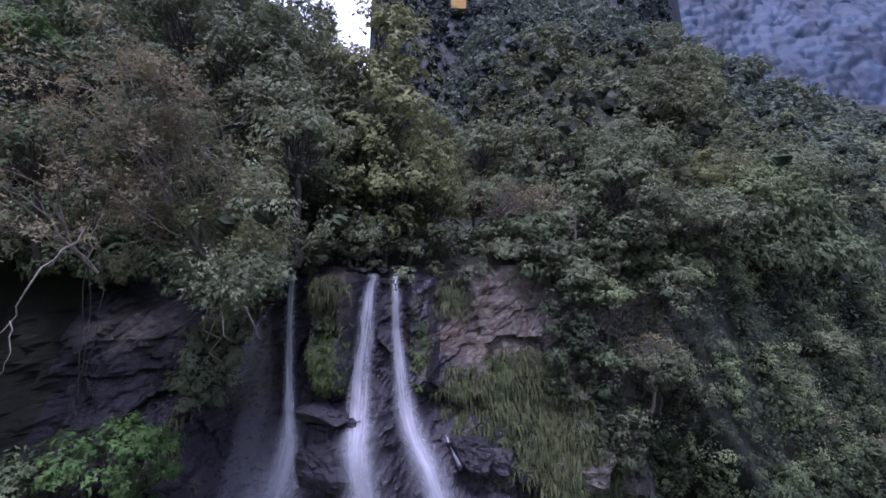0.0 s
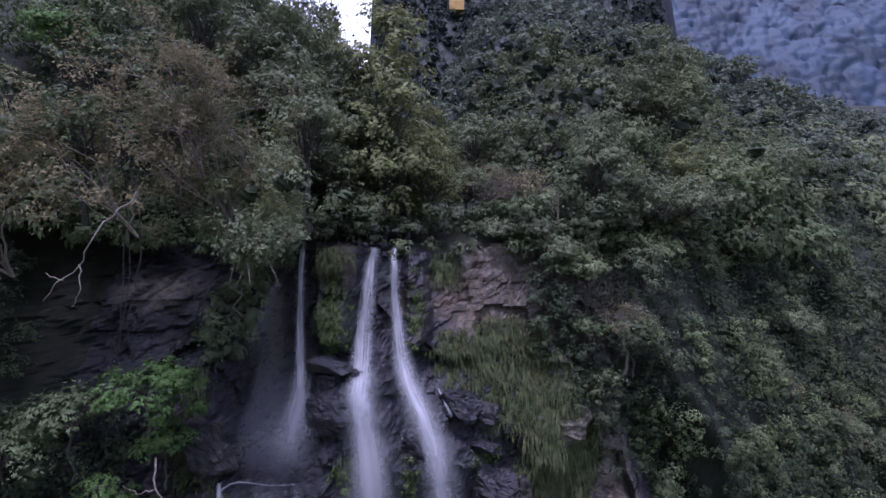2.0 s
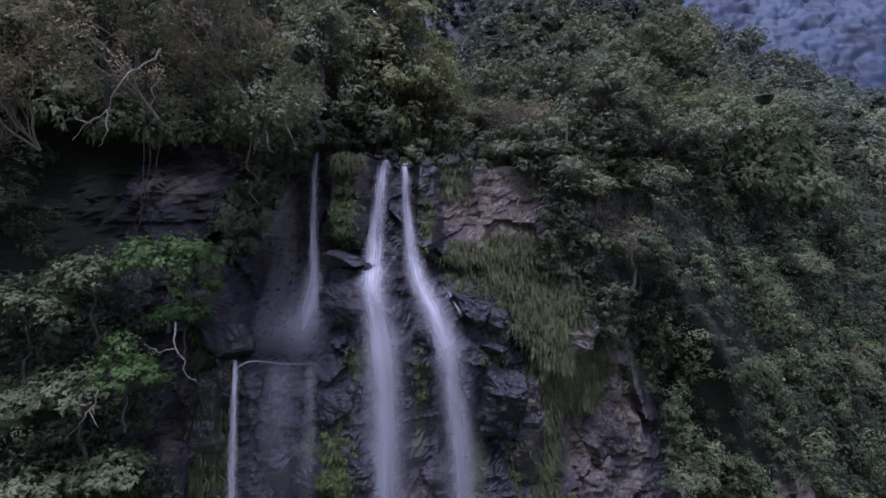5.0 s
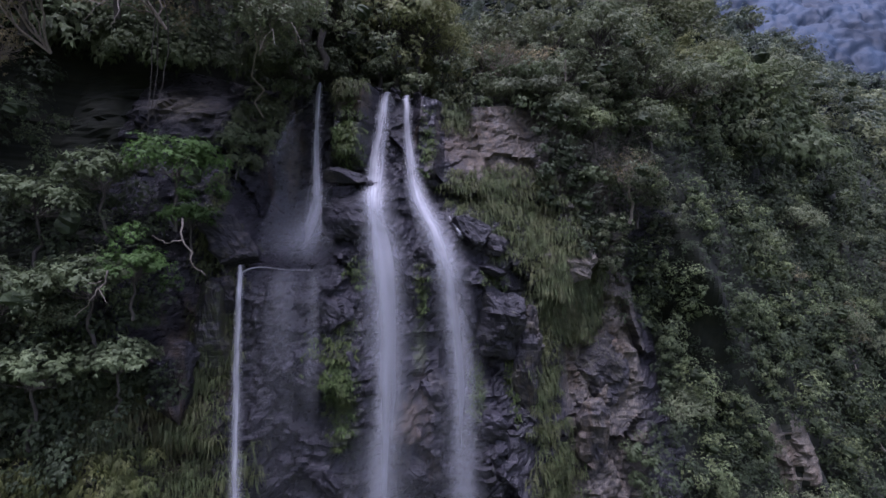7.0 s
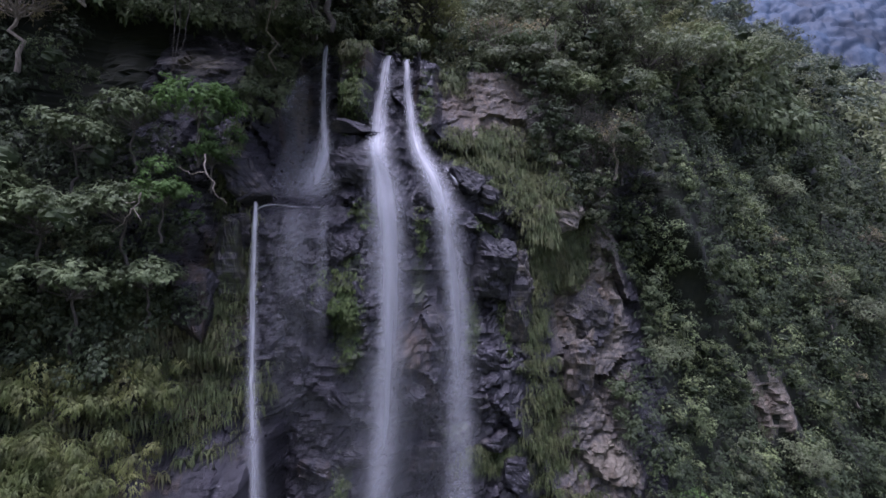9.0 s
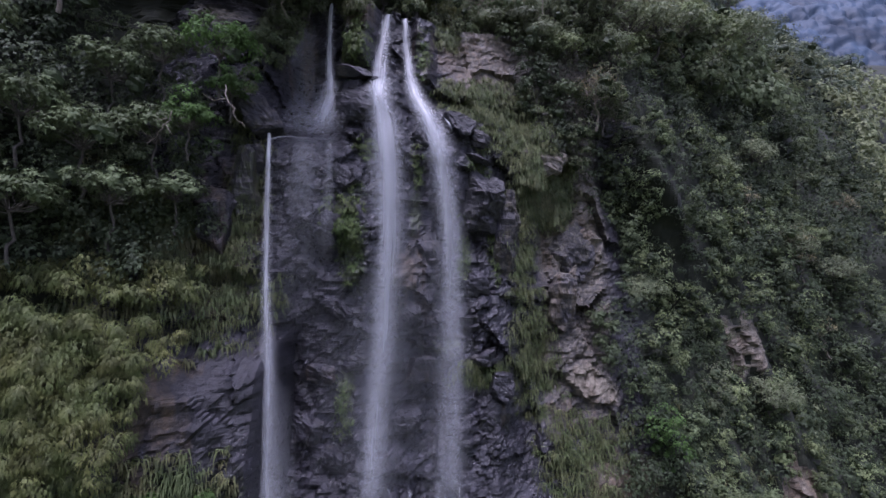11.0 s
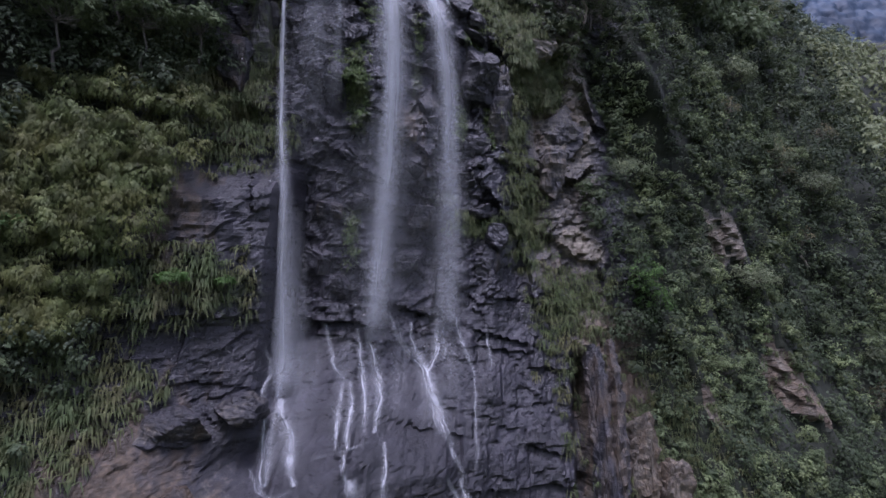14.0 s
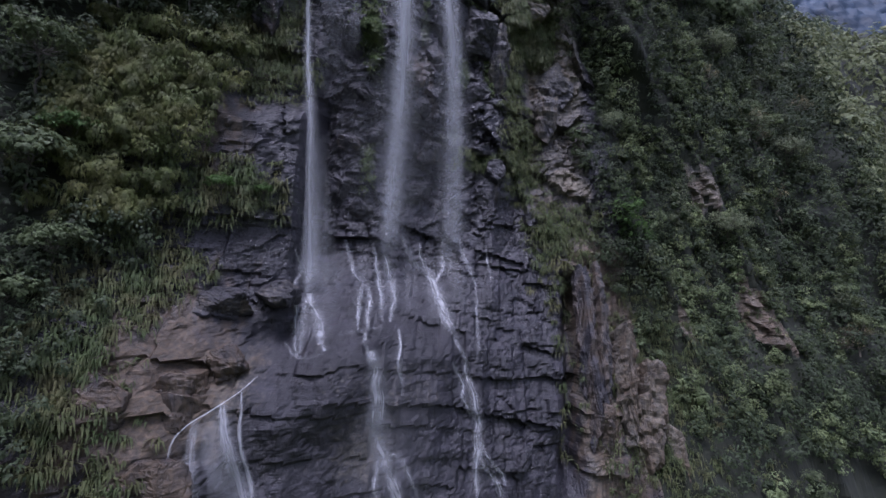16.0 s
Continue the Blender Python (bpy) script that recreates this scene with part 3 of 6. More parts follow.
# ---- the falling water ----
def ribbon(path, width, body, across=9, bulge=0.25, per_metre=2.0, soft=False):
    """A sheet of water down a path of (x, y, z); width and body run along it."""
    p = np.asarray(path, float)
    seg = np.concatenate([[0], np.cumsum(np.linalg.norm(np.diff(p, axis=0), axis=1))])
    n = max(6, int(seg[-1] * per_metre))
    s = np.linspace(0, seg[-1], n)
    knots = np.linspace(0, seg[-1], len(width))
    line = np.stack([np.interp(s, seg, p[:, i]) for i in range(3)], 1)
    kernel = np.array([1, 2, 3, 2, 1]) / 9
    smooth_line = np.stack([np.convolve(np.pad(line[:, i], 2, mode="edge"), kernel, "valid") for i in range(3)], 1)
    smooth_line[0], smooth_line[-1] = line[0], line[-1]
    w = np.interp(s, knots, width)
    b = np.interp(s, np.linspace(0, seg[-1], len(body)), body)
    u = np.linspace(-1, 1, across)
    side = unit(np.cross(np.gradient(smooth_line, axis=0), np.array([0, -1.0, 0.15])))
    side[:, 2] *= 0.5
    ragged = 1 + (0.12 if soft else 0.45) * fractal(s * 0.8, s * 0 + p[0, 0], 3, 5)[:, None] * np.sign(u)
    v = smooth_line[:, None] + side[:, None] * (u[None] * ragged)[..., None] * w[:, None, None] * 0.5
    v[..., 1] -= bulge * w[:, None] * (1 - u[None] ** 2)
    edge = ((1 - u ** 2) ** 1.6 if soft else (1 - u ** 2) ** 1.5)[None] * np.minimum(1, np.minimum(s, 1e9) / 0.2 + 0.5)[:, None]
    if soft:
        edge = edge * np.clip((s[-1] - s) / 2.5, 0, 1)[:, None]
    uv = np.stack([np.broadcast_to(u[None] * w[:, None] * 0.5 + p[0, 0] * 3.1, v.shape[:2]), np.broadcast_to(s[:, None], v.shape[:2])], -1)
    return v.reshape(-1, 3), grid_faces(n, across), uv.reshape(-1, 2), (edge * b[:, None]).ravel()


def spray_of(path, width, body, across=11, bulge=0.1, per_metre=1.5):
    """A soft-edged sheet of spray."""
    return ribbon(path, width, body, across, bulge, per_metre, True)


def water_sheet(name, sheets, mat, parent=None, label=""):
    verts, faces, uvs, body, base = [], [], [], [], 0
    for v, f, uv, b in sheets:
        verts.append(v), faces.append(f + base), uvs.append(uv), body.append(b)
        base += len(v)
    ob = mesh_object(name, np.concatenate(verts), np.concatenate(faces), mat, parent, label, smooth=True)
    layer = ob.data.uv_layers.new(name="UVMap")
    idx = np.concatenate(faces).ravel()
    layer.data.foreach_set("uv", np.concatenate(uvs)[idx].astype(np.float32).ravel())
    at = ob.data.attributes.new("body", "FLOAT", "POINT")
    at.data.foreach_set("value", np.concatenate(body).astype(np.float32))
    return ob


def on_rock(points, off=0.35, n=8, kinks=0.22):
    """A line of (x, z) laid on the rock, off metres proud."""
    p = np.asarray(points, float)
    seg = np.linspace(0, 1, len(p))
    s = np.linspace(0, 1, max(n, len(p) * 8))
    x, z = np.interp(s, seg, p[:, 0]), np.interp(s, seg, p[:, 1])
    x = x + kinks * fractal(z * 0.9, z * 0 + p[0, 0] * 3.7, 3, 6) * np.minimum(1, 6 * np.minimum(s, 1 - s))
    return np.stack([x, depth(x, z) - off, z], 1)


def build_water():
    left = tagged(new("waterfall"), "thin strand of white water fanning over a rock knee", "waterfall", "falls")
    top = [(-11.6, 37.0, 82.4), (-11.5, 36.2, 81.9), (-11.3, 35.2, 79), (-10.9, 33.6, 74), (-10.3, 32.2, 71.2), (-10.25, 31.4, 69.4)]
    fan = [(-10.55, 32.7, 72.4), (-10.3, 32.2, 71.2), (-10.5, 31.0, 69), (-11.0, 29.4, 65.8)]
    water_sheet("strand", [ribbon(top, (0.5, 0.7, 0.7, 0.8, 1.2, 1.8), (0.9, 1.0, 0.75, 0.8, 0.7, 0.1))], WATER, left)
    water_sheet("fan", [spray_of(fan, (0.9, 1.9, 2.8, 3.6), (0.9, 1.3, 0.9, 0.55)), spray_of(top[:5], (0.9, 1.1, 1.2, 1.5), (0.5, 0.5, 0.5))], FALL, left)
    water_sheet("spray", [spray_of(fan, (2.4, 5.0, 6.2), (1.2, 1.4, 1.2))], MIST, left)
    veil = tagged(new("waterfall"), "faint veil of water sliding down a dark rock hollow", "waterfall", "falls")
    water_sheet("strand", [ribbon(on_rock([(-11.6, 80.9), (-13.0, 80.2), (-14.1, 78.2), (-14.6, 75.6)], 0.3), (0.3, 0.5, 0.6, 0.6), (0.3, 0.5, 0.45, 0.2))], WATER, veil)
    water_sheet("spray", [spray_of(on_rock([(-13.6, 79.5), (-14.4, 76), (-14.7, 73.3)], 1.2), (1.0, 1.8, 2.2), (0.8, 2.0, 1.6)), spray_of(on_rock([(-13.2, 79.0), (-13.6, 75), (-13.6, 71.3), (-13.4, 66.2)], 1.5), (1.6, 3.6, 4.6, 5.2), (0.3, 0.9, 1.0, 1.0))], MIST, veil)
    lip = tagged(new("waterfall"), "water spilling along a ledge into one long thin fall", "waterfall", "falls")
    edge = [(-8.9, 28.2, 65.7), (-11.2, 28.0, 65.6), (-13.2, 28.2, 65.9), (-14.2, 28.0, 65.9), (-14.7, 27.7, 65.2)]
    drop = [(-14.5, 27.6, 65.5), (-14.2, 26.6, 60), (-13.7, 25.4, 53), (-13.15, 24.5, 49), (-12.85, 24.0, 45), (-12.55, 23.5, 38), (-12.2, 22.8, 32), (-12.0, 21.6, 29.4)]
    water_sheet("strand", [ribbon(edge, (0.22, 0.3, 0.3), (0.5, 0.6, 0.9), 5), ribbon([(-14.55, 27.7, 66.0)] + drop[:4], (0.45, 0.6, 0.6, 0.6, 0.7), (1.3, 1.0, 0.8, 0.7, 0.5)),
                           ribbon(drop[3:], (0.7, 0.7, 0.8, 0.8), (0.5, 0.5, 0.35, 0.4))], WATER, lip)
    water_sheet("column", [spray_of(drop, (0.6, 1.0, 1.3, 1.7, 2.0, 2.2, 2.2), (0.5, 0.45, 0.5, 0.65, 0.75, 0.75, 0.8)), spray_of([(-9.4, 28.1, 65.6), (-9.3, 27.4, 60), (-9.3, 26.9, 54)], (0.9, 1.2, 1.5), (0.5, 0.34, 0.1)),
                           spray_of([(-11.4, 28.1, 65.6), (-11.5, 27.5, 62), (-11.4, 27.2, 57)], (2.6, 3.0, 3.2), (0.28, 0.22, 0.05))], FALL, lip)
    curtain = [(-11.4, 28.1, 65.6), (-11.4, 27.4, 58), (-11.3, 26.8, 48)]
    water_sheet("spray", [spray_of(drop[3:], (1.6, 3.2, 4.2, 4.8), (0.3, 0.8, 1.0, 0.9)), spray_of([(x + 1.1, y + 0.3, z) for x, y, z in drop[4:]], (1.6, 2.8, 3.6), (0.3, 0.7, 0.8)), spray_of(curtain, (7.0, 6.6, 6.2), (0.35, 0.4, 0.1), 13)], MIST, lip)
    mid = tagged(new("waterfall"), "broad middle fall of white water dropping from the lip", "waterfall", "falls")
    upper = [(-5.6, 38.6, 82.0), (-5.6, 37.2, 81.5), (-5.7, 35.6, 79), (-5.9, 33.6, 74.5), (-5.6, 30.6, 70.8), (-5.2, 30.0, 68.6)]
    main = [(-5.75, 32.2, 72.8), (-5.6, 30.6, 70.8), (-5.0, 29.9, 68), (-4.5, 29.2, 65.5), (-4.2, 28.6, 60), (-4.3, 28.0, 50), (-4.7, 27.3, 42), (-5.0, 26.2, 33.2)]
    water_sheet("strand", [ribbon(upper, (0.9, 1.1, 1.4, 1.8, 1.9, 2.2), (1.0, 0.9, 0.65, 0.75, 0.8, 0.05)), ribbon([(x - 0.35, y - 0.1, z) for x, y, z in main[:4]], (0.5, 0.9, 0.9), (0.2, 0.8, 0.1)),
                           ribbon([(x + 0.5, y - 0.1, z) for x, y, z in main[:4]], (0.3, 0.5, 0.6), (0.1, 0.4, 0.05))], WATER, mid)
    water_sheet("column", [spray_of(main, (1.6, 3.0, 3.1, 2.9, 2.8, 2.6, 2.6), (0.5, 1.25, 0.95, 0.8, 0.72, 0.66, 0.6)), spray_of([(x - 0.2, y - 0.3, z) for x, y, z in main[1:]], (1.2, 1.7, 1.7, 1.6), (0.5, 0.5, 0.45, 0.4)), spray_of(upper, (1.3, 1.9, 2.4, 2.8), (0.4, 0.4, 0.5))], FALL, mid)
    water_sheet("spray", [spray_of(main, (3.4, 5.2, 5.2, 4.8, 4.8), (0.9, 0.9, 0.7, 0.6, 0.6))], MIST, mid)
    right = tagged(new("waterfall"), "bright strand of white water sliding over knees of rock", "waterfall", "falls")
    upper = [(-3.9, 39.4, 82.0), (-3.9, 38.2, 81.5), (-3.6, 36.6, 78), (-3.0, 34.6, 73.5), (-2.3, 33.4, 71.2), (-0.9, 32.4, 68.8), (0.1, 31.8, 66), (0.5, 31.5, 64)]
    main = [(-0.5, 32.2, 67.6), (0.1, 31.8, 66), (0.7, 31.4, 62.5), (1.3, 31.0, 58), (1.5, 30.6, 50), (1.5, 30.0, 42), (1.3, 28.8, 33.4)]
    water_sheet("strand", [ribbon(upper, (0.8, 0.9, 1.0, 1.2, 1.5, 1.7, 1.7), (1.0, 0.85, 0.7, 0.85, 1.0, 0.7, 0.05)), ribbon([(x - 0.3, y - 0.1, z) for x, y, z in main[1:5]], (0.6, 0.7, 0.8), (0.4, 0.3, 0.05))], WATER, right)
    water_sheet("column", [spray_of(main, (2.0, 2.3, 2.4, 2.4, 2.4), (0.8, 0.75, 0.6, 0.46, 0.4)), spray_of(upper[2:], (1.3, 2.0, 2.6, 2.6), (0.4, 0.6, 0.7, 0.5)), spray_of([(x + 0.6, y - 0.2, z) for x, y, z in main[2:]], (1.0, 1.4, 1.6), (0.2, 0.3, 0.25))], FALL, right)
    water_sheet("spray", [spray_of(upper[3:], (2.0, 3.8, 4.6), (0.9, 1.2, 1.2)), spray_of(main, (3.4, 4.2, 4.4, 4.4), (1.0, 0.9, 0.8, 0.7)), spray_of([(-4.5, 29.2, 62), (-4.5, 28.6, 50), (-5, 27.5, 36)], (10, 15, 16), (0.2, 0.35, 0.35), 15),
                          spray_of([(-4.5, 20.5, 28), (-4.0, 17.5, 22), (-3.5, 14.5, 15), (-3, 12.5, 10)], (7, 10, 12, 12), (0.05, 0.12, 0.2, 0.2), 15)], MIST, right)
    trickle = tagged(new("waterfall"), "side trickle over a mossy boulder", "waterfall", "falls")
    water_sheet("strand", [ribbon(on_rock([(0.2, 70.2), (0.9, 69.2), (1.4, 68.2)], 0.3), (0.25, 0.4, 0.4), (0.9, 0.9, 0.6), 5)], WATER, trickle)
    # the lower apron: each line of white water over its steps, with its width
    runs = (
        (((-11.9, 29.4), (-10.7, 28.1), (-9.7, 26.6), (-8.8, 25.1)), 0.7), (((-13.2, 33.5), (-13.1, 31.4), (-12.7, 28.4), (-11.8, 25.6), (-11.1, 24.5)), 0.3), (((-12.8, 25.4), (-11.5, 24.5), (-10.3, 24.5), (-8.9, 24.9)), 0.22),
        (((-11.8, 29.6), (-11.6, 27.4), (-11.0, 24.8)), 0.4), (((-9.6, 34.7), (-9.2, 33.2), (-8.5, 31.4), (-7.5, 30.2), (-6.8, 30.0)), 0.34), (((-7.4, 30.1), (-7.0, 28.3), (-6.6, 26.5)), 0.3), (((-6.8, 30.0), (-6.1, 28.4), (-5.8, 26.6)), 0.4),
        (((-8.3, 26.1), (-7.3, 26.3), (-6.0, 26.5), (-4.8, 26.6), (-3.6, 26.4)), 0.16), (((-6.0, 26.4), (-6.0, 25.7), (-5.7, 25.0), (-5.3, 24.4)), 0.3), (((-5.3, 25.0), (-5.0, 24.0), (-4.8, 22.2), (-4.8, 18.5), (-4.2, 16.8), (-2.6, 13.7)), 1.1),
        (((-3.4, 26.3), (-3.1, 24.7), (-3.0, 22.9), (-2.7, 21.1)), 0.28), (((-3.5, 16.6), (-2.4, 16.7), (-1.7, 14.9), (-1.2, 13.0)), 0.35), (((-4.4, 16.6), (-4.6, 15.0), (-3.9, 13.0)), 0.3),
        (((-5.7, 35.0), (-5.4, 32.6), (-4.8, 30.4), (-4.0, 28.5), (-4.2, 26.9)), 0.5), (((-4.5, 35.8), (-3.8, 35.2), (-3.2, 33.6), (-2.4, 32.1), (-1.4, 30.9), (-0.7, 30.8)), 0.34), (((-6.7, 34.4), (-6.3, 32.0), (-5.5, 29.3), (-4.7, 26.9)), 0.36),
        (((-2.0, 32.5), (-1.1, 31.1), (-0.3, 30.4), (0.4, 28.2), (1.3, 26.4), (1.9, 25.1)), 0.85), (((1.9, 25.1), (2.8, 23.3), (3.2, 21.6), (3.7, 19.7), (4.1, 17.8), (4.2, 15.8), (4.0, 13.9), (3.9, 11.9)), 0.5),
        (((1.6, 23.3), (2.4, 21.8), (2.8, 20.1), (3.5, 18.3), (4.1, 17.6)), 0.34), (((4.2, 15.8), (4.9, 13.8), (5.9, 12.4), (6.3, 11.4)), 0.5), (((4.3, 16.4), (5.4, 14.6), (6.6, 12.4)), 0.3),
        (((1.5, 35.4), (2.3, 35.4), (2.9, 33.5), (3.5, 31.6), (4.1, 30.2)), 0.34), (((4.1, 30.2), (4.1, 27.1), (4.0, 23.0)), 0.18), (((0.4, 35.1), (0.5, 33.5), (0.4, 31.6), (-0.1, 30.4)), 0.5), (((1.1, 35.0), (1.2, 33.2), (1.2, 31.4)), 0.26),
        (((5.3, 34.2), (5.7, 32.3), (5.7, 30.5)), 0.16), (((-12.0, 32.6), (-9.8, 33.2), (-8.0, 33.6)), 0.14), (((-1.0, 33.9), (1.4, 34.9), (3.7, 35.1)), 0.14), (((-2.0, 34.6), (-1.8, 32.8), (-1.4, 31.0)), 0.3),
    )
    rng = np.random.default_rng(5)
    for pts, w in runs:
        run = tagged(new("cascade"), "small white cascade running down the dark rock apron", "cascade", "cascades")
        line = on_rock(pts, 0.16, 40, 0.5)
        n = len(line)
        threads = [ribbon(line, w * rng.uniform(0.6, 1.6, 13), min(1.0, 0.55 + 0.6 * w) * rng.uniform(0.25, 1.0, 13), 9, 0.08, 5)]
        for _ in range(int(1 + 5 * w)):
            i = int(rng.integers(0, max(1, n - n // 3)))
            j = min(n, i + int(rng.integers(n // 4 + 3, n // 2 + 4)))
            shift = np.array([rng.normal() * 0.4 * w, -0.03, 0])
            threads.append(ribbon(line[i:j] + shift, rng.uniform(0.06, 0.22, 5), (0.2, 0.8, 0.7, 0.1), 5, 0.1, 5))
        water_sheet("strand", threads, CASCADE, run)
        water_sheet("spray", [spray_of(line - np.array([0, 0.12, 0]), (w * 1.6, w * 2.8, w * 3.2), (0.6, 0.7, 0.5), 9)], MIST, run)
    # thin films that slide down between the lines
    for x, z, low, w in ((-10.4, 33.6, 25.4, 2.6), (-7.6, 33.8, 27, 1.8), (-5.4, 34.6, 27, 2.6), (-3.2, 34.2, 27, 2.2), (-0.8, 33.6, 26, 2.2), (1.6, 34.4, 27, 2.4), (-5.0, 24.6, 15, 2.4), (-11.6, 32, 25, 2.4)):
        film = tagged(new("cascade"), "thin film of water veiling the dark steps", "cascade", "cascades")
        water_sheet("spray", [spray_of(on_rock([(x, z), (x + 0.3, 0.5 * (z + low)), (x + 0.7, low)], 0.5), (w, w * 1.2, w * 1.3), (0.35, 0.4, 0.2))], MIST, film)
    side = tagged(new("cascade"), "water running down a slanting crack and fanning below", "cascade", "cascades")
    water_sheet("strand", [ribbon(on_rock([(-13.5, 23.4), (-14.1, 22.6), (-15.0, 22.0), (-16.2, 21.2), (-17.1, 20.7), (-17.4, 19.8), (-17.0, 17.1)], 0.2), (0.14, 0.22, 0.26, 0.24, 0.2), (0.9, 1, 1, 0.8, 0.6), 5),
                           ribbon(on_rock([(-14.1, 22.6), (-13.9, 21.6), (-13.7, 20.1), (-13.4, 18.6), (-12.8, 17.1), (-12.0, 14.7)], 0.25), (0.25, 0.4, 0.5, 0.6), (1.0, 0.9, 0.9, 0.7)),
                           ribbon(on_rock([(-15.1, 22.0), (-14.5, 20.2), (-13.8, 18.4), (-12.6, 15.0)], 0.25), (0.8, 1.5, 1.7), (0.85, 0.75, 0.65)),
                           ribbon(on_rock([(-16.4, 21.1), (-16.2, 19.1), (-15.8, 16.6), (-15.6, 14)], 0.25), (0.8, 1.4, 1.7), (0.6, 0.55, 0.5))], CASCADE, side)
    water_sheet("spray", [spray_of(on_rock([(-15.4, 21.6), (-14.8, 19), (-14.0, 15)], 0.4), (2.4, 3.6, 4.4), (0.6, 1.2, 1.2))], MIST, side)


build_water()


# ---- single rocks on the face ----
def rock(name, at, size, turn=(0, 0, 0), seed=1, boxy=4.0, layers=1.2, cover=(0.1, 0.1, 0.1), rough=0.16, label="dark wet boulder on the rock face", n=14, upright=False):
    """A block: a rounded box with bedding steps, broken edges and hollows."""
    rng = np.random.default_rng(seed)
    u = np.linspace(-1, 1, n)
    A, B = np.meshgrid(u, u)
    verts, faces = [], []
    for k, (axis, sign) in enumerate(((0, 1), (0, -1), (1, 1), (1, -1), (2, 1), (2, -1))):
        v = np.zeros((n, n, 3))
        v[..., axis] = sign
        v[..., (axis + 1) % 3], v[..., (axis + 2) % 3] = A * sign, B
        verts.append(v.reshape(-1, 3))
        faces.append(grid_faces(n, n) + k * n * n)
    v, f = np.concatenate(verts), np.concatenate(faces)
    _, first, index = np.unique(np.round(v * 1000).astype(int), axis=0, return_index=True, return_inverse=True)
    v, f = v[first], np.ravel(index)[f]
    norm = (np.abs(v) ** boxy).sum(1, keepdims=True) ** (1 / boxy)
    v = v / norm
    # a few flat breaks across the corners
    for _ in range(10):
        d = unit(rng.normal(size=3))
        cut = rng.uniform(0.72, 0.98)
        over = np.maximum(0, v @ d - cut)
        v = v - over[:, None] * d
    p = v * np.array(size) * 0.5
    wob = fractal(p[:, 0] * 0.6 + seed, p[:, 2] * 0.6 + p[:, 1] * 0.4, 4, seed) + 0.6 * fractal(p[:, 0] * 2.1 + p[:, 1] * 1.7, p[:, 2] * 2.4, 3, seed + 3)
    along, across = p[:, 0] + p[:, 1], p[:, 2] + 0.15 * p[:, 0]
    if upright:
        along, across = across, along
    bed, joint = courses(along, across, 0.55 * layers, 4.0 if upright else 1.6, seed)
    p = p + v * (wob * rough * min(size) * 0.55 + 0.14 * bed * layers - 0.09 * joint + 0.5 * rough * min(size) * facets(p[:, 0] + 0.6 * p[:, 1] + seed, p[:, 2] + 0.5 * p[:, 1], 0.34 * min(size), seed))[:, None]
    ob = mesh_object(name, p, f, ROCK, smooth=False)
    ob.matrix_world = Matrix.Translation(at) @ Euler([radians(a) for a in turn]).to_matrix().to_4x4()
    c = np.tile(np.array(cover, float), (len(p), 1)) + 0.2 * fractal(p[:, 0] * 0.8 + seed, p[:, 2] * 0.8, 3, seed)[:, None]
    set_cover(ob, np.clip(c, 0, 1))
    return tagged(ob, label, "rock", "rocks of the cliff")


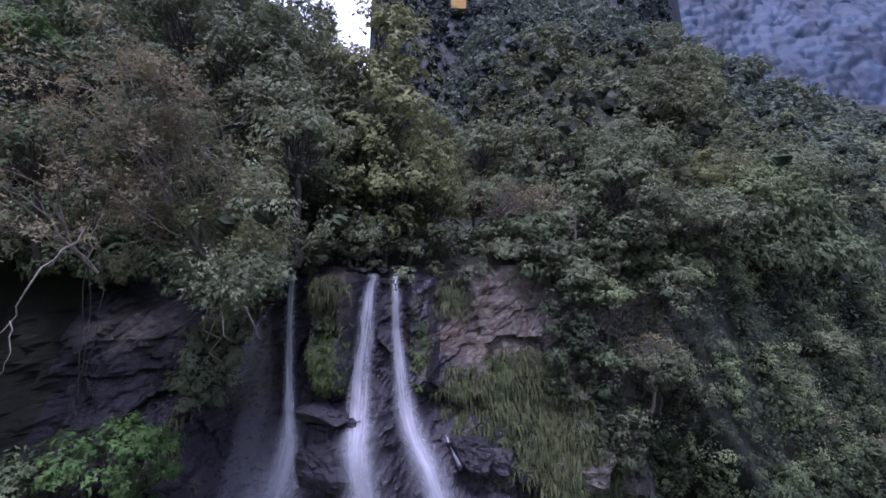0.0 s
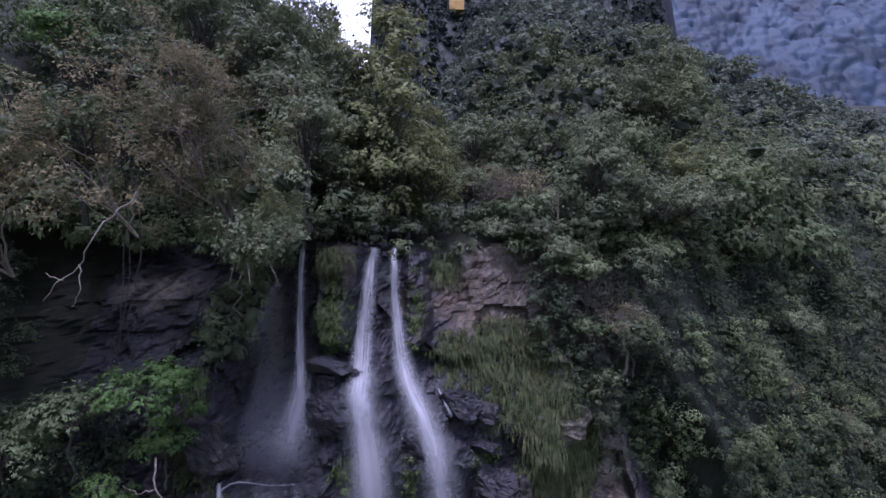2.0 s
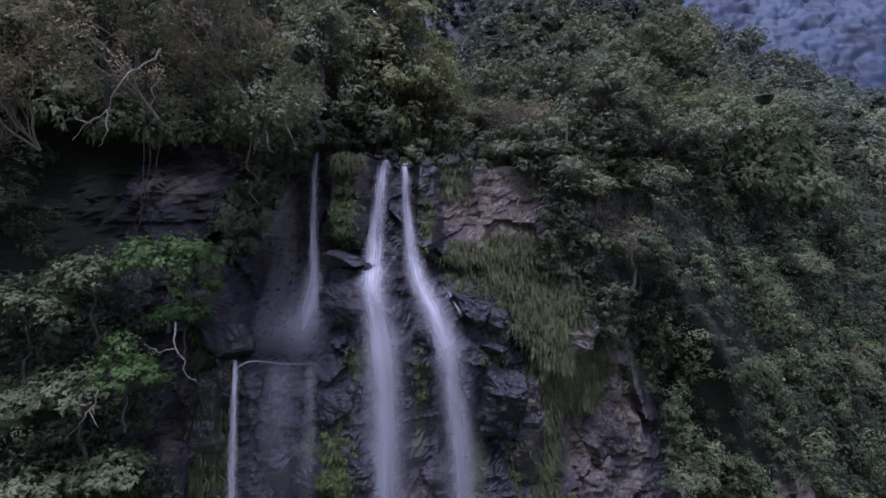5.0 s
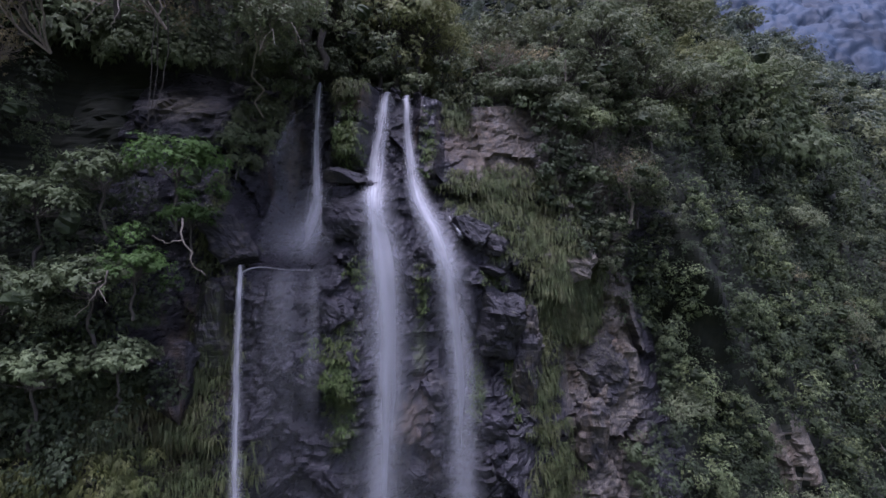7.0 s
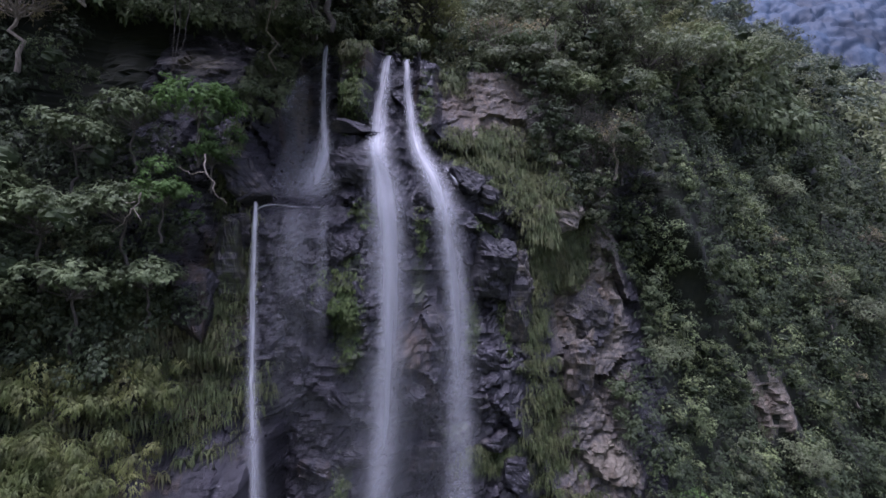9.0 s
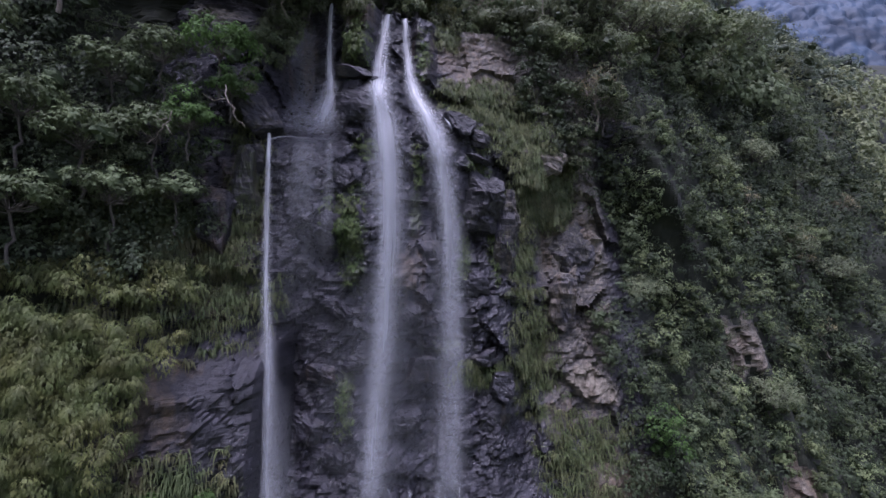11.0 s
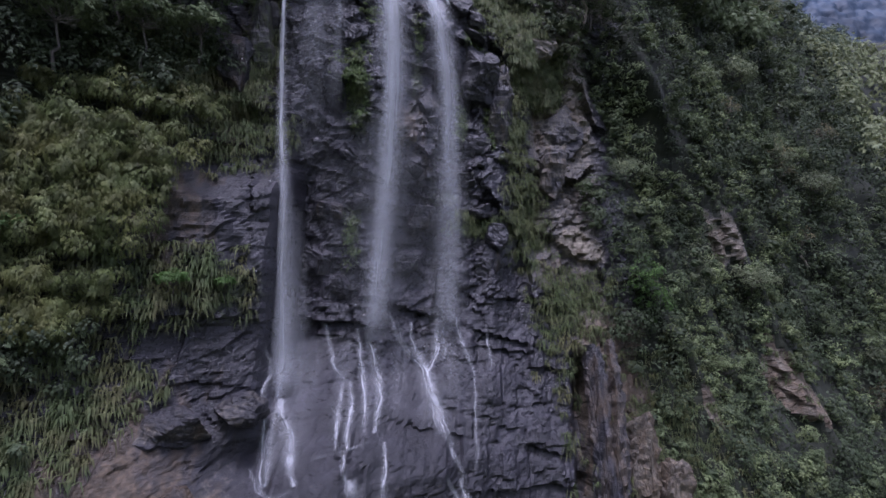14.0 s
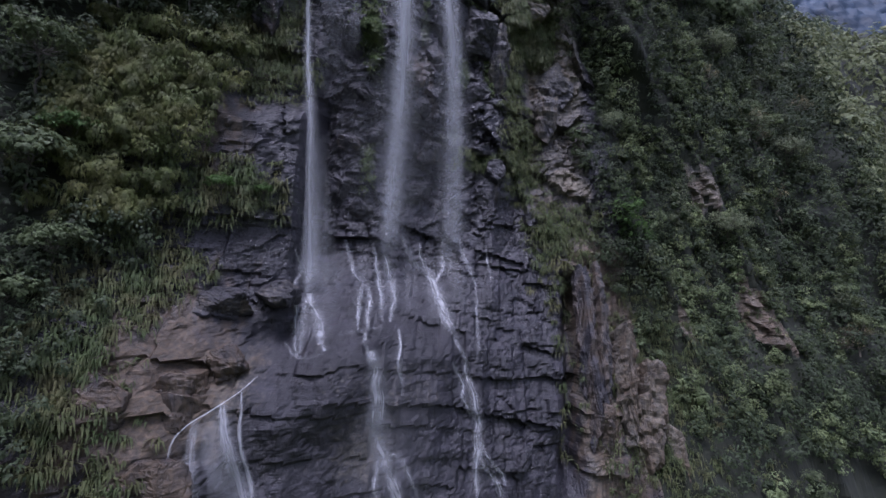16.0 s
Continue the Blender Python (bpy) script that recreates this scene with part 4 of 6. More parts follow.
def build_rocks():
    dark, grey, tan, brown, mossy = (0.05, 0.05, 0.05), (0.3, 0.05, 0.05), (0.75, 0.25, 0.1), (0.12, 0.7, 0.12), (0.25, 0.35, 0.5)
    rock("rock_slab", (-15.9, 28.7, 67.9), (2.6, 1.8, 5.4), (-8, -34, 10), 3, 5, 1.6, grey, label="tilted grey slab beside the thin fall")
    rock("boulder", (-16.0, 28.4, 63.4), (2.0, 1.8, 3.6), (0, -12, 6), 5, 5, 1.4, grey, label="split grey block under the ledge")
    rock("boulder", (-16.6, 27.6, 61.2), (2.2, 2.2, 7.5), (0, -4, 0), 7, 4, 1.2, mossy, label="mossy rock rib beside the thin fall")
    rock("boulder", (-18.6, 26.2, 58.0), (3.0, 2.4, 6.0), (0, 8, 0), 9, 4, 1.2, (0.1, 0.45, 0.1), label="brown-stained rock rib on the wall")
    rock("boulder", (-7.7, 31.7, 69.7), (4.6, 3.4, 4.2), (0, 10, 0), 11, 3, 1.4, (0.15, 0.0, 0.05), label="rounded wet boulder between two falls")
    rock("rock_slab", (-8.0, 31.9, 73.0), (3.6, 2.8, 1.3), (4, 7, 6), 13, 6, 0.5, grey, label="flat dark slab jutting between two falls")
    rock("rock_slab", (-8.3, 32.3, 71.7), (2.8, 2.4, 1.2), (4, -5, -8), 15, 6, 0.5, dark, label="flat dark slab jutting between two falls")
    rock("boulder", (1.9, 35.2, 68.8), (3.6, 3.2, 2.6), (0, 24, 0), 23, 3, 1.0, (0.15, 0.05, 0.15), label="dark wet boulder beside the bright fall")
    rock("boulder", (4.3, 36.4, 67.6), (2.6, 2.6, 2.2), (0, 12, 0), 25, 4, 1.0, (0.3, 0.2, 0.2))
    rock("rock_slab", (3.4, 35.4, 65.6), (4.4, 2.6, 0.8), (0, 10, 0), 27, 5, 0.7, dark, label="thin dark slab under a boulder")
    rock("boulder", (4.5, 35.2, 61.2), (4.4, 3.4, 6.4), (0, 3, 0), 29, 6, 1.6, (0.2, 0.1, 0.25), label="square dark block streaked with moss", n=22)
    rock("boulder", (7.2, 36.2, 57.0), (2.6, 3.0, 11.0), (0, 4, 0), 31, 4, 1.6, (0.35, 0.3, 0.3), label="tall leaning rib of stained rock", n=22)
    rock("rock_slab", (11.4, 39.2, 65.9), (6.0, 3.4, 3.6), (0, -4, 0), 33, 5, 1.4, (0.6, 0.3, 0.15), label="pale bare slab among the grass")
    rock("boulder", (15.0, 40.0, 56.2), (5.2, 2.4, 6.8), (0, 6, 0), 35, 7, 0.8, (0.36, 0.14, 0.28), label="bare grey rock among the vines", n=22)
    rock("boulder", (13.4, 37.6, 50.5), (2.6, 2.6, 7.0), (0, 4, 0), 37, 4, 0.7, (0.42, 0.35, 0.2), label="pale streaked rock rib")
    rock("boulder", (4.8, 32.8, 45.8), (3.0, 2.6, 1.6), (0, -6, 0), 41, 4, 0.8, grey)
    rock("boulder", (6.4, 32.2, 43.0), (2.4, 2.4, 3.0), (0, 4, 0), 43, 4, 1.0, dark)
    # the brown pillars at the foot
    rock("rock_pillar", (15.9, 27.8, 23.2), (1.5, 3.0, 19.5), (-20, 3, 8), 51, 4, 1.2, (0.15, 0.48, 0.03), 0.34, "tall weathered brown rock pillar at the foot", 26, True)
    rock("rock_pillar", (17.7, 28.6, 24.0), (1.7, 3.2, 18.5), (-19, -2, -6), 53, 4, 1.8, (0.3, 0.48, 0.03), 0.34, "tall weathered brown rock pillar at the foot", 26, True)
    rock("rock_pillar", (19.9, 27.4, 21.0), (2.4, 3.6, 14.0), (-17, 4, 12), 55, 4, 1.8, (0.6, 0.6, 0.03), 0.3, "pale brown rock pillar at the foot", 26, True)
    rock("rock_pillar", (21.8, 26.6, 17.4), (3.6, 3.6, 11.5), (-14, 12, 0), 57, 4, 1.8, (0.6, 0.6, 0.15), 0.2, "leaning brown rock pillar with grass", 24, True)
    rock("rock_pillar", (20.6, 25.8, 13.5), (2.6, 3.0, 9.0), (0, 6, 14), 59, 5, 1.8, (1.0, 0.2, 0.0), 0.2, "broken pale ochre rock pillar", 22, True)
    rock("rock_pillar", (23.6, 26.6, 12.0), (4.0, 3.2, 8.0), (0, 16, 0), 61, 4, 1.6, (0.8, 0.55, 0.1), 0.2, "ochre rock buttress with grass", 22, True)
    rock("rock_pillar", (17.2, 25.4, 14.5), (1.8, 2.4, 8.0), (0, 2, 0), 63, 4, 1.6, (0.3, 0.6, 0.05), 0.2, "dark brown rock pillar at the foot", 24, True)
    # the brown boulders left of the apron
    rock("boulder", (-18.2, 11.3, 22.0), (5.0, 3.4, 4.6), (0, 6, 20), 65, 5, 1.4, brown, 0.1, "big brown boulder at the foot", 24)
    rock("boulder", (-15.6, 13.9, 24.3), (3.0, 2.6, 3.0), (0, -10, 0), 67, 4, 1.2, brown, 0.12, "brown boulder beside a slanting crack")
    rock("boulder", (-21.8, 9.0, 22.6), (4.0, 3.4, 4.2), (0, 0, 12), 69, 4, 1.2, brown, 0.12, "brown boulder at the foot")
    rock("boulder", (-18.8, 8.6, 17.6), (6.4, 3.4, 3.6), (0, -6, 10), 71, 4, 1.2, brown, 0.12, "brown boulder at the foot", 22)
    rock("boulder", (-17.6, 16.3, 28.6), (5.2, 3.0, 2.8), (0, 4, 14), 73, 4, 1.0, (0.3, 0.3, 0.05), 0.14, "dark jointed block above the foot", 22)
    rock("boulder", (-13.6, 18.4, 29.4), (3.6, 3.0, 2.4), (0, -3, 0), 75, 4, 0.8, grey, 0.16, "grey jointed block beside the fall")
    # leaning blocks and slabs between the falls
    rng = np.random.default_rng(8)
    for x, z, lean in ((-8.2, 62.5, 28), (-7.0, 58.6, -22), (-9.6, 58.0, 18), (-1.6, 66.6, 14), (-0.8, 56.0, -14), (-2.2, 50.0, 20), (-8.0, 50.6, 34), (-6.8, 46.2, -16), (-9.8, 45.2, 8), (4.0, 52.2, 10), (-1.4, 45.0, -8), (3.4, 49.0, -20), (-10.8, 40.6, 12), (-2.4, 40.6, -10), (5.8, 40.4, 16), (-8.6, 38.0, -6)):
        size = (rng.uniform(1.8, 3.4), rng.uniform(1.4, 2.2), rng.uniform(1.4, 3.8))
        rock("boulder", (x, float(base_depth(x, z)) + 0.1, z), size, (rng.uniform(-8, 8), lean, rng.uniform(-15, 15)), int(z * 10), rng.uniform(3.5, 6), 2.0,
             (rng.uniform(0, 0.25), rng.uniform(0, 0.4), rng.uniform(0, 0.35)), 0.14, "dark wet block leaning between the falls", 15)


build_rocks()

# ---- trees ----
def tree_kind(name, seed, height, spread, lobes, per_lobe, leaf, mat, bark=BARK, lean=(0, 0), squash=0.75, bare=0.0, twigs=0, label="", column=False):
    """A tree at the origin: trunk with limbs, and a crown of leafy clumps at the limbs' ends."""
    rng = np.random.default_rng(seed)
    base = tagged(new(name), label, "tree")
    fork = np.array([lean[0] * 0.4, lean[1] * 0.4, height * 0.42])
    wood = [tube(bent(rng, (0, 0, -1.2), fork, 7, 0.05), np.linspace(0.24, 0.15, 7) * height / 9, 7)]
    if column:
        wood = [tube(bent(rng, (0, 0, -1.2), (0.4, 0, height * 0.93), 12, 0.02), np.linspace(0.3, 0.05, 12), 7)]
    leafy = []
    for k in range(lobes):
        a, r = rng.uniform(0, 2 * np.pi), spread * np.sqrt(rng.uniform(0.02, 1))
        dome = np.sqrt(max(0, 1 - (r / spread) ** 2))
        c = np.array([r * np.cos(a) + lean[0], r * np.sin(a) + lean[1], height * (0.55 + rng.uniform(-0.14, 0.06)) + squash * spread * dome * rng.uniform(0.55, 1.05)])
        if column:
            s = 1 - 0.86 * rng.uniform(0, 1) ** 0.8
            r = spread * min(1.0, (1.04 - s) / 0.5) ** 0.6 * np.sqrt(rng.uniform(0.2, 1))
            c = np.array([r * np.cos(a), r * np.sin(a), height * s])
        root = np.array([0, 0, c[2] * rng.uniform(0.72, 0.9)]) if column else fork
        limb = bent(rng, root + rng.normal(size=3) * 0.1, c, 6, 0.08)
        wood.append(tube(limb[::2] if lobes < 30 else limb, np.linspace(0.085, 0.018, 3 if lobes < 30 else 6) * min(height, 10) / 9, 4))
        for _ in range(twigs):
            end = c + unit(rng.normal(size=3) + np.array([0, 0, 0.3])) * rng.uniform(0.6, 1.7)
            wood.append(tube(bent(rng, limb[rng.integers(2, 6)], end, 4, 0.1), np.linspace(0.024, 0.007, 4), 3))
        if rng.uniform() < bare:
            continue
        r = rng.uniform(0.75, 1.35) * spread * 0.32
        p, d = lobe_points(rng, c, r, int(per_lobe * 1.8))
        heart = np.array([lean[0] * 0.8, lean[1] * 0.8, height * 0.5])
        d = unit(d + 0.7 * unit((p - heart) * (np.array([1, 1, 0.25]) if column else 1)))
        leafy.append(leaves(rng, p, d, leaf * 0.7, leaf * 0.42))
    v, f = joined(wood)
    mesh_object("trunk", v, f, bark, base, smooth=True)
    if leafy:
        v, f = joined(leafy)
        crown = mesh_object("crown", v, f, mat, base)
    return base


def windswept_tree(name, seed, root, heads, mat, label, leaf=0.19, per_tip=17, thick=0.1):
    """A half-bare tree: crooked pale limbs from the root to each head, forking into fine twigs with thin leaves."""
    rng = np.random.default_rng(seed)
    base = tagged(new(name), label, "tree", "half-bare trees")
    wood, tips = [], []

    def grow(a, way, length, radius, level):
        n = 5
        line = unit(way + rng.normal(size=(n, 3)) * 0.2)
        p = np.concatenate([[a], a + np.cumsum(line * length / n, 0)])
        wood.append(tube(p if level < 3 else p[::2][:3], np.linspace(radius, radius * 0.55, n + 1 if level < 3 else 3), 5 if level < 2 else 3))
        if level >= 2:
            tips.append((p[-1], line[-1]))
        if level >= 5:
            return
        for k in range((3, 3, 3, 2, 2)[level]):
            i = max(1, n - k if level > 1 else n - 2 * k)
            turn = rng.normal(size=3) * (0.4, 0.42, 0.45, 0.5, 0.5)[level] + np.array([-0.06, 0, 0.1])
            grow(p[i], unit(line[i - 1] + turn), length * rng.uniform(0.5, 0.74), max(0.011, radius * 0.55), level + 1)

    root = np.array(root, float)
    for head in heads:
        d = np.array(head, float) - root
        grow(root, unit(d + np.array([0, 0, 0.25 * np.linalg.norm(d)])), np.linalg.norm(d) * 0.5, thick, 0)
    v, f = joined([w for w in wood if w[1].shape[1] == 4])
    mesh_object("trunk", v, f, PALE_BARK, base, smooth=True)
    p = np.concatenate([np.repeat(q[None], per_tip, 0) + rng.normal(size=(per_tip, 3)) * 0.26 for q, _ in tips])
    w = unit(np.repeat(np.array([d for _, d in tips]), per_tip, 0) + rng.normal(size=p.shape) * 0.4 + np.array([0, 0, 0.4]))
    v, f = leaves(rng, p, w, leaf, leaf * 0.5, 0.2, 0.8, 3)
    mesh_object("leaves", v, f, mat, base)
    return base


def place(kind, x, y, z, turn=0.0, size=1.0, tip=(0, 0)):
    ob = copy_thing(kind, pose(x, y, z, tip[0], tip[1], turn))
    ob.scale = (size, size, size)
    return ob


def ground_z(x, y, lo=60.0, hi=190.0):
    """The height at which the land has come back to depth y."""
    zs = np.arange(lo, hi, 0.5)
    ys = base_depth(np.full_like(zs, x), zs)
    i = int(np.argmax(ys >= y))
    return float(zs[i])


KINDS = {
    "giant": tree_kind("broadleaf_tree", 31, 20, 4.6, 80, 200, 0.39, LEAF_YELLOW, column=True, label="tall olive-green tree standing at the lip of the falls"),
    "giantblue": tree_kind("broadleaf_tree", 32, 19, 4.4, 80, 200, 0.38, LEAF_BLUE, column=True, label="tall grey-green tree on the gorge rim"),
    "deep": tree_kind("broadleaf_tree", 1, 9, 3.4, 34, 130, 0.30, LEAF_DEEP, label="dense dark green broadleaf tree on the gorge edge"),
    "tall": tree_kind("broadleaf_tree", 2, 12, 3.0, 38, 120, 0.29, LEAF_BLUE, squash=1.3, label="tall grey-green broadleaf tree with layered crown"),
    "dark": tree_kind("broadleaf_tree", 12, 12, 3.0, 38, 120, 0.31, LEAF_BLUE, squash=1.4, label="tall grey-green tree on the rim"),
    "blue": tree_kind("broadleaf_tree", 3, 8, 3.8, 36, 130, 0.30, LEAF_BLUE, squash=0.6, label="spreading grey-green broadleaf tree on the slope"),
    "yellow": tree_kind("broadleaf_tree", 4, 10, 3.2, 34, 120, 0.29, LEAF_YELLOW, squash=1.1, twigs=1, label="yellowing olive-green tree beside the waterfall lip"),
    "vine": tree_kind("broadleaf_tree", 5, 7, 3.0, 30, 130, 0.30, LEAF_VINE, squash=0.9, label="vine-draped green tree clinging to the slope"),
    "lean": tree_kind("leaning_tree", 13, 8, 3.2, 34, 120, 0.28, LEAF_BLUE, lean=(-0.5, -5.0), squash=0.8, label="grey-green tree leaning out over the fall"),
    "gaunt": tree_kind("bare_tree", 17, 8, 3.0, 30, 70, 0.24, LEAF_BROWN, PALE_BARK, squash=0.9, bare=0.3, twigs=4, label="gaunt pale-limbed tree with sparse leaves"),
    "fresh": tree_kind("bush", 7, 4.5, 2.3, 26, 130, 0.28, LEAF_FRESH, squash=0.8, label="fresh green leafy bush on the cliff"),
    "bluebush": tree_kind("bush", 9, 2.4, 2.3, 26, 130, 0.30, LEAF_BLUE, squash=0.55, lean=(0, -2.4), label="grey-green bush leaning over the lip"),
    "shrub": tree_kind("shrub", 8, 3.5, 2.0, 22, 120, 0.27, LEAF_DEEP, squash=0.7, label="dark green shrub rooted in the rock"),
    "hill": tree_kind("broadleaf_tree", 21, 8, 3.6, 24, 90, 0.44, LEAF_HILL, squash=0.8, label="rounded green tree on the wooded hill"),
    "hillblue": tree_kind("broadleaf_tree", 22, 9, 3.4, 24, 90, 0.44, LEAF_BLUE, squash=1.0, label="grey-green tree on the wooded hill"),
}


def build_trees():
    rng = np.random.default_rng(77)

    def row(*trees):
        for kind, x, y, z, s in trees:
            place(KINDS[kind], x, y, z, rng.uniform(0, 360) if kind not in ("lean", "bluebush") else rng.uniform(-12, 12), s)

    # the rim over the dark wall: half-bare trees leaning out, dense trees behind
    row(
        ("dark", -10.8, 35, 84, 1.05), ("dark", -13.2, 38, 86.5, 1.15), ("lean", -11.8, 34, 82.5, 0.8), ("deep", -17.5, 33.5, 85.5, 1.0), ("deep", -17.5, 28.5, 85.5, 0.9), ("deep", -23.5, 27.5, 84.5, 0.95), ("deep", -29, 26, 82.5, 1.0),
        ("dark", -17.5, 41, 90, 1.25), ("deep", -22, 35, 89, 1.2), ("deep", -26, 34, 89, 1.2), ("dark", -23, 42, 95, 1.2), ("deep", -29, 40, 95, 1.3), ("fresh", -29.5, 33, 95.5, 1.1), ("deep", -34, 38, 93, 1.3),
        ("deep", -38, 44, 99, 1.4), ("deep", -31, 48, 103, 1.4), ("deep", -42, 36, 90, 1.3), ("blue", -35, 30, 85, 1.1), ("dark", -13.5, 46, 88, 1.1), ("tall", -8.8, 43, 84.5, 1.3), ("dark", -12.0, 44, 86, 1.3), ("yellow", -7.0, 41.5, 84.5, 1.15), ("deep", -10.5, 49, 85, 1.2), ("deep", -9.6, 44.5, 83, 1.15), ("deep", -13, 54, 88, 1.2), ("shrub", -10.6, 41, 83.5, 1.2), ("dark", -14.5, 50, 91, 1.4), ("dark", -17, 55, 96, 1.4), ("dark", -19.5, 62, 103, 1.5), ("tall", -16, 47, 91, 1.3), ("lean", -12.6, 35.5, 83, 1.0), ("lean", -9.8, 42, 84.5, 1.0),
        ("shrub", -13.2, 34.5, 80.5, 1.0), ("shrub", -6.4, 39.5, 82.6, 0.8), ("deep", -36, 27, 79, 1.2), ("gaunt", -31, 25, 76, 0.9))
    windswept_tree("half_bare_tree", 41, (-13.4, 27.5, 83.0), [(-17.8, 24.0, 92.0), (-21.5, 22.4, 90.8), (-15.0, 24.6, 94.0), (-12.4, 26.8, 94.4), (-19.4, 23.4, 94.6)], LEAF_BROWN, "half-bare tree with sweeping pale twigs and thin olive leaves")
    windswept_tree("half_bare_tree", 43, (-20.0, 27.5, 82.6), [(-24.5, 22.6, 89.4), (-22.4, 23.4, 92.4), (-27.0, 22.6, 90.0)], LEAF_BROWN, "half-bare tree with sweeping pale twigs and thin olive leaves")
    windswept_tree("half_bare_tree", 47, (-26.5, 25.5, 80.0), [(-30.5, 21.0, 87.0), (-33.0, 22.4, 86.0), (-25.6, 21.6, 86.4)], LEAF_BROWN, "half-bare tree leaning out with feathery olive twigs")
    windswept_tree("half_bare_tree", 49, (-11.4, 29.5, 82.6), [(-12.6, 23.8, 86.6), (-9.6, 25.4, 84.6), (-14.4, 25.0, 85.0)], LEAF_YELLOW, "slender leaning tree with a tuft of yellow-green leaves", 0.2, 14, 0.08)
    windswept_tree("half_bare_tree", 53, (-12.9, 26.4, 80.4), [(-9.2, 23.4, 83.4), (-7.6, 23.3, 81.6), (-10.6, 23.4, 81.0), (-11.8, 23.8, 83.6)], LEAF_BLUE, "crooked pale tree with sparse grey-green leaves over the falls", 0.21, 13, 0.06)
    # the tall trees over the lip
    row(("giant", -5.4, 42.8, 82.2, 1.16), ("giantblue", -10.0, 43.5, 83.0, 1.0), ("giantblue", -14.6, 42.5, 85.0, 1.08), ("giant", -1.2, 49, 83.0, 0.74), ("giantblue", 17.8, 47.5, 80.5, 0.85), ("giantblue", -19.5, 46.0, 91.0, 1.0),
        ("giantblue", -12.5, 60, 89.0, 1.02), ("giantblue", -10.5, 66, 88.0, 1.05), ("giant", -15.0, 62, 93.0, 1.05), ("giantblue", 9.5, 53.5, 83.5, 0.62), ("giant", 31, 56, 83.0, 0.62), ("shrub", -7.0, 46.0, 82.2, 1.3), ("shrub", -5.2, 48.0, 82.2, 1.3), ("shrub", -8.6, 45.0, 82.2, 1.2))
    for k in range(8):
        place(KINDS["bluebush"], -16.2 + 0.75 * k, 38.6 + 0.5 * (k % 3), 81.7 + 0.7 * (k % 2), rng.uniform(-25, 25), rng.uniform(0.8, 1.15))
    row(("bluebush", 6.4, 45.6, 82.0, 1.0), ("bluebush", 9.4, 45.8, 82.0, 1.1), ("bluebush", 11.4, 45.2, 80.0, 1.1))
    # the trees round the lip and along the bright rim
    row(("yellow", -3.0, 43, 82.8, 1.12), ("yellow", -0.6, 44.5, 83.5, 0.8), ("tall", -5.6, 42, 83, 1.05), ("dark", -7.4, 47, 85.5, 1.05), ("hill", 1.5, 52, 84.5, 1.0), ("gaunt", 5.8, 48.5, 83.0, 1.15), ("deep", 3.2, 50, 84, 0.9),
        ("shrub", 8.2, 44.0, 82.2, 1.4), ("shrub", 5.0, 46, 82.5, 1.1), ("tall", 16.8, 45.5, 81.5, 1.2), ("blue", 12.8, 47.5, 82.0, 1.0), ("blue", 20.5, 47, 82, 1.2), ("tall", 18.5, 54, 87, 1.1), ("gaunt", 10.2, 49.5, 83.6, 1.0),
        ("blue", 25, 50, 81.5, 1.2), ("vine", 14.8, 42.5, 76, 0.9), ("vine", 22, 46, 76.5, 1.1), ("blue", 30, 52, 82, 1.2), ("deep", 24, 56, 88, 1.2), ("yellow", 36.5, 59, 88, 0.9), ("vine", 35.5, 57, 85, 1.3), ("vine", 43, 61, 84, 1.4),
        ("blue", 51, 70, 88, 1.5), ("deep", 58, 78, 90, 1.4), ("gaunt", 17.8, 40.5, 71, 0.8), ("vine", 18.8, 41, 70.5, 0.75), ("shrub", 12.2, 41.5, 77.2, 1.0), ("shrub", 14, 40.5, 72.0, 1.0), ("shrub", 15.8, 41, 67.5, 0.9), ("yellow", 20, 48.5, 84.5, 0.9),
        ("hill", 9.8, 60, 91, 1.1), ("hill", 13.8, 57, 90.5, 1.1), ("hillblue", 5, 62, 91, 1.1))
    # bushes on the dark wall below the bare rock
    row(("fresh", -18.0, 25.5, 69.6, 1.15), ("fresh", -17.2, 26, 67.2, 0.7), ("shrub", -22, 24.5, 69, 1.2), ("shrub", -25.5, 23.5, 67, 1.3), ("fresh", -19.2, 23.2, 63.6, 0.8), ("shrub", -21.5, 23, 62, 1.3), ("shrub", -26, 21.5, 61, 1.4),
        ("shrub", -29.5, 20, 63, 1.4), ("shrub", -23.5, 21.0, 57, 1.3), ("shrub", -28.5, 18.5, 56, 1.4), ("shrub", -19.9, 23, 58, 1.0), ("shrub", -32, 18, 68, 1.5), ("shrub", -33, 18, 59, 1.5), ("shrub", -16.4, 31, 73.5, 0.8),
        ("shrub", -15.9, 32.6, 76.5, 0.7), ("fresh", -28.5, 14, 40.0, 0.8), ("shrub", -31, 13.5, 46, 1.3), ("shrub", -30, 12.0, 37, 1.3), ("fresh", -18.6, 17.8, 37.4, 0.5), ("fresh", -15.6, 19.6, 37.6, 0.35),
        ("shrub", -27, 11, 31, 1.0), ("shrub", -29, 8, 27, 1.3), ("fresh", -19.2, 8.2, 15.6, 0.5))
    # trees rooted among the vines of the long slope
    for _ in range(26):
        x, z = rng.uniform(17, 78), rng.uniform(16, 84)
        if bump(x, z, 44, 25, 7, 6) + bump(x, z, 39, 46, 5, 6) + bump(x, z, 19, 22, 5, 12) > 0.4:
            continue
        kind = KINDS[("vine", "blue", "vine", "hill", "shrub", "gaunt")[rng.integers(0, 6)]]
        place(kind, x, float(base_depth(x, z)) - 1.0, z - 2.0, rng.uniform(0, 360), rng.uniform(0.5, 0.9), (rng.uniform(8, 25), 0))
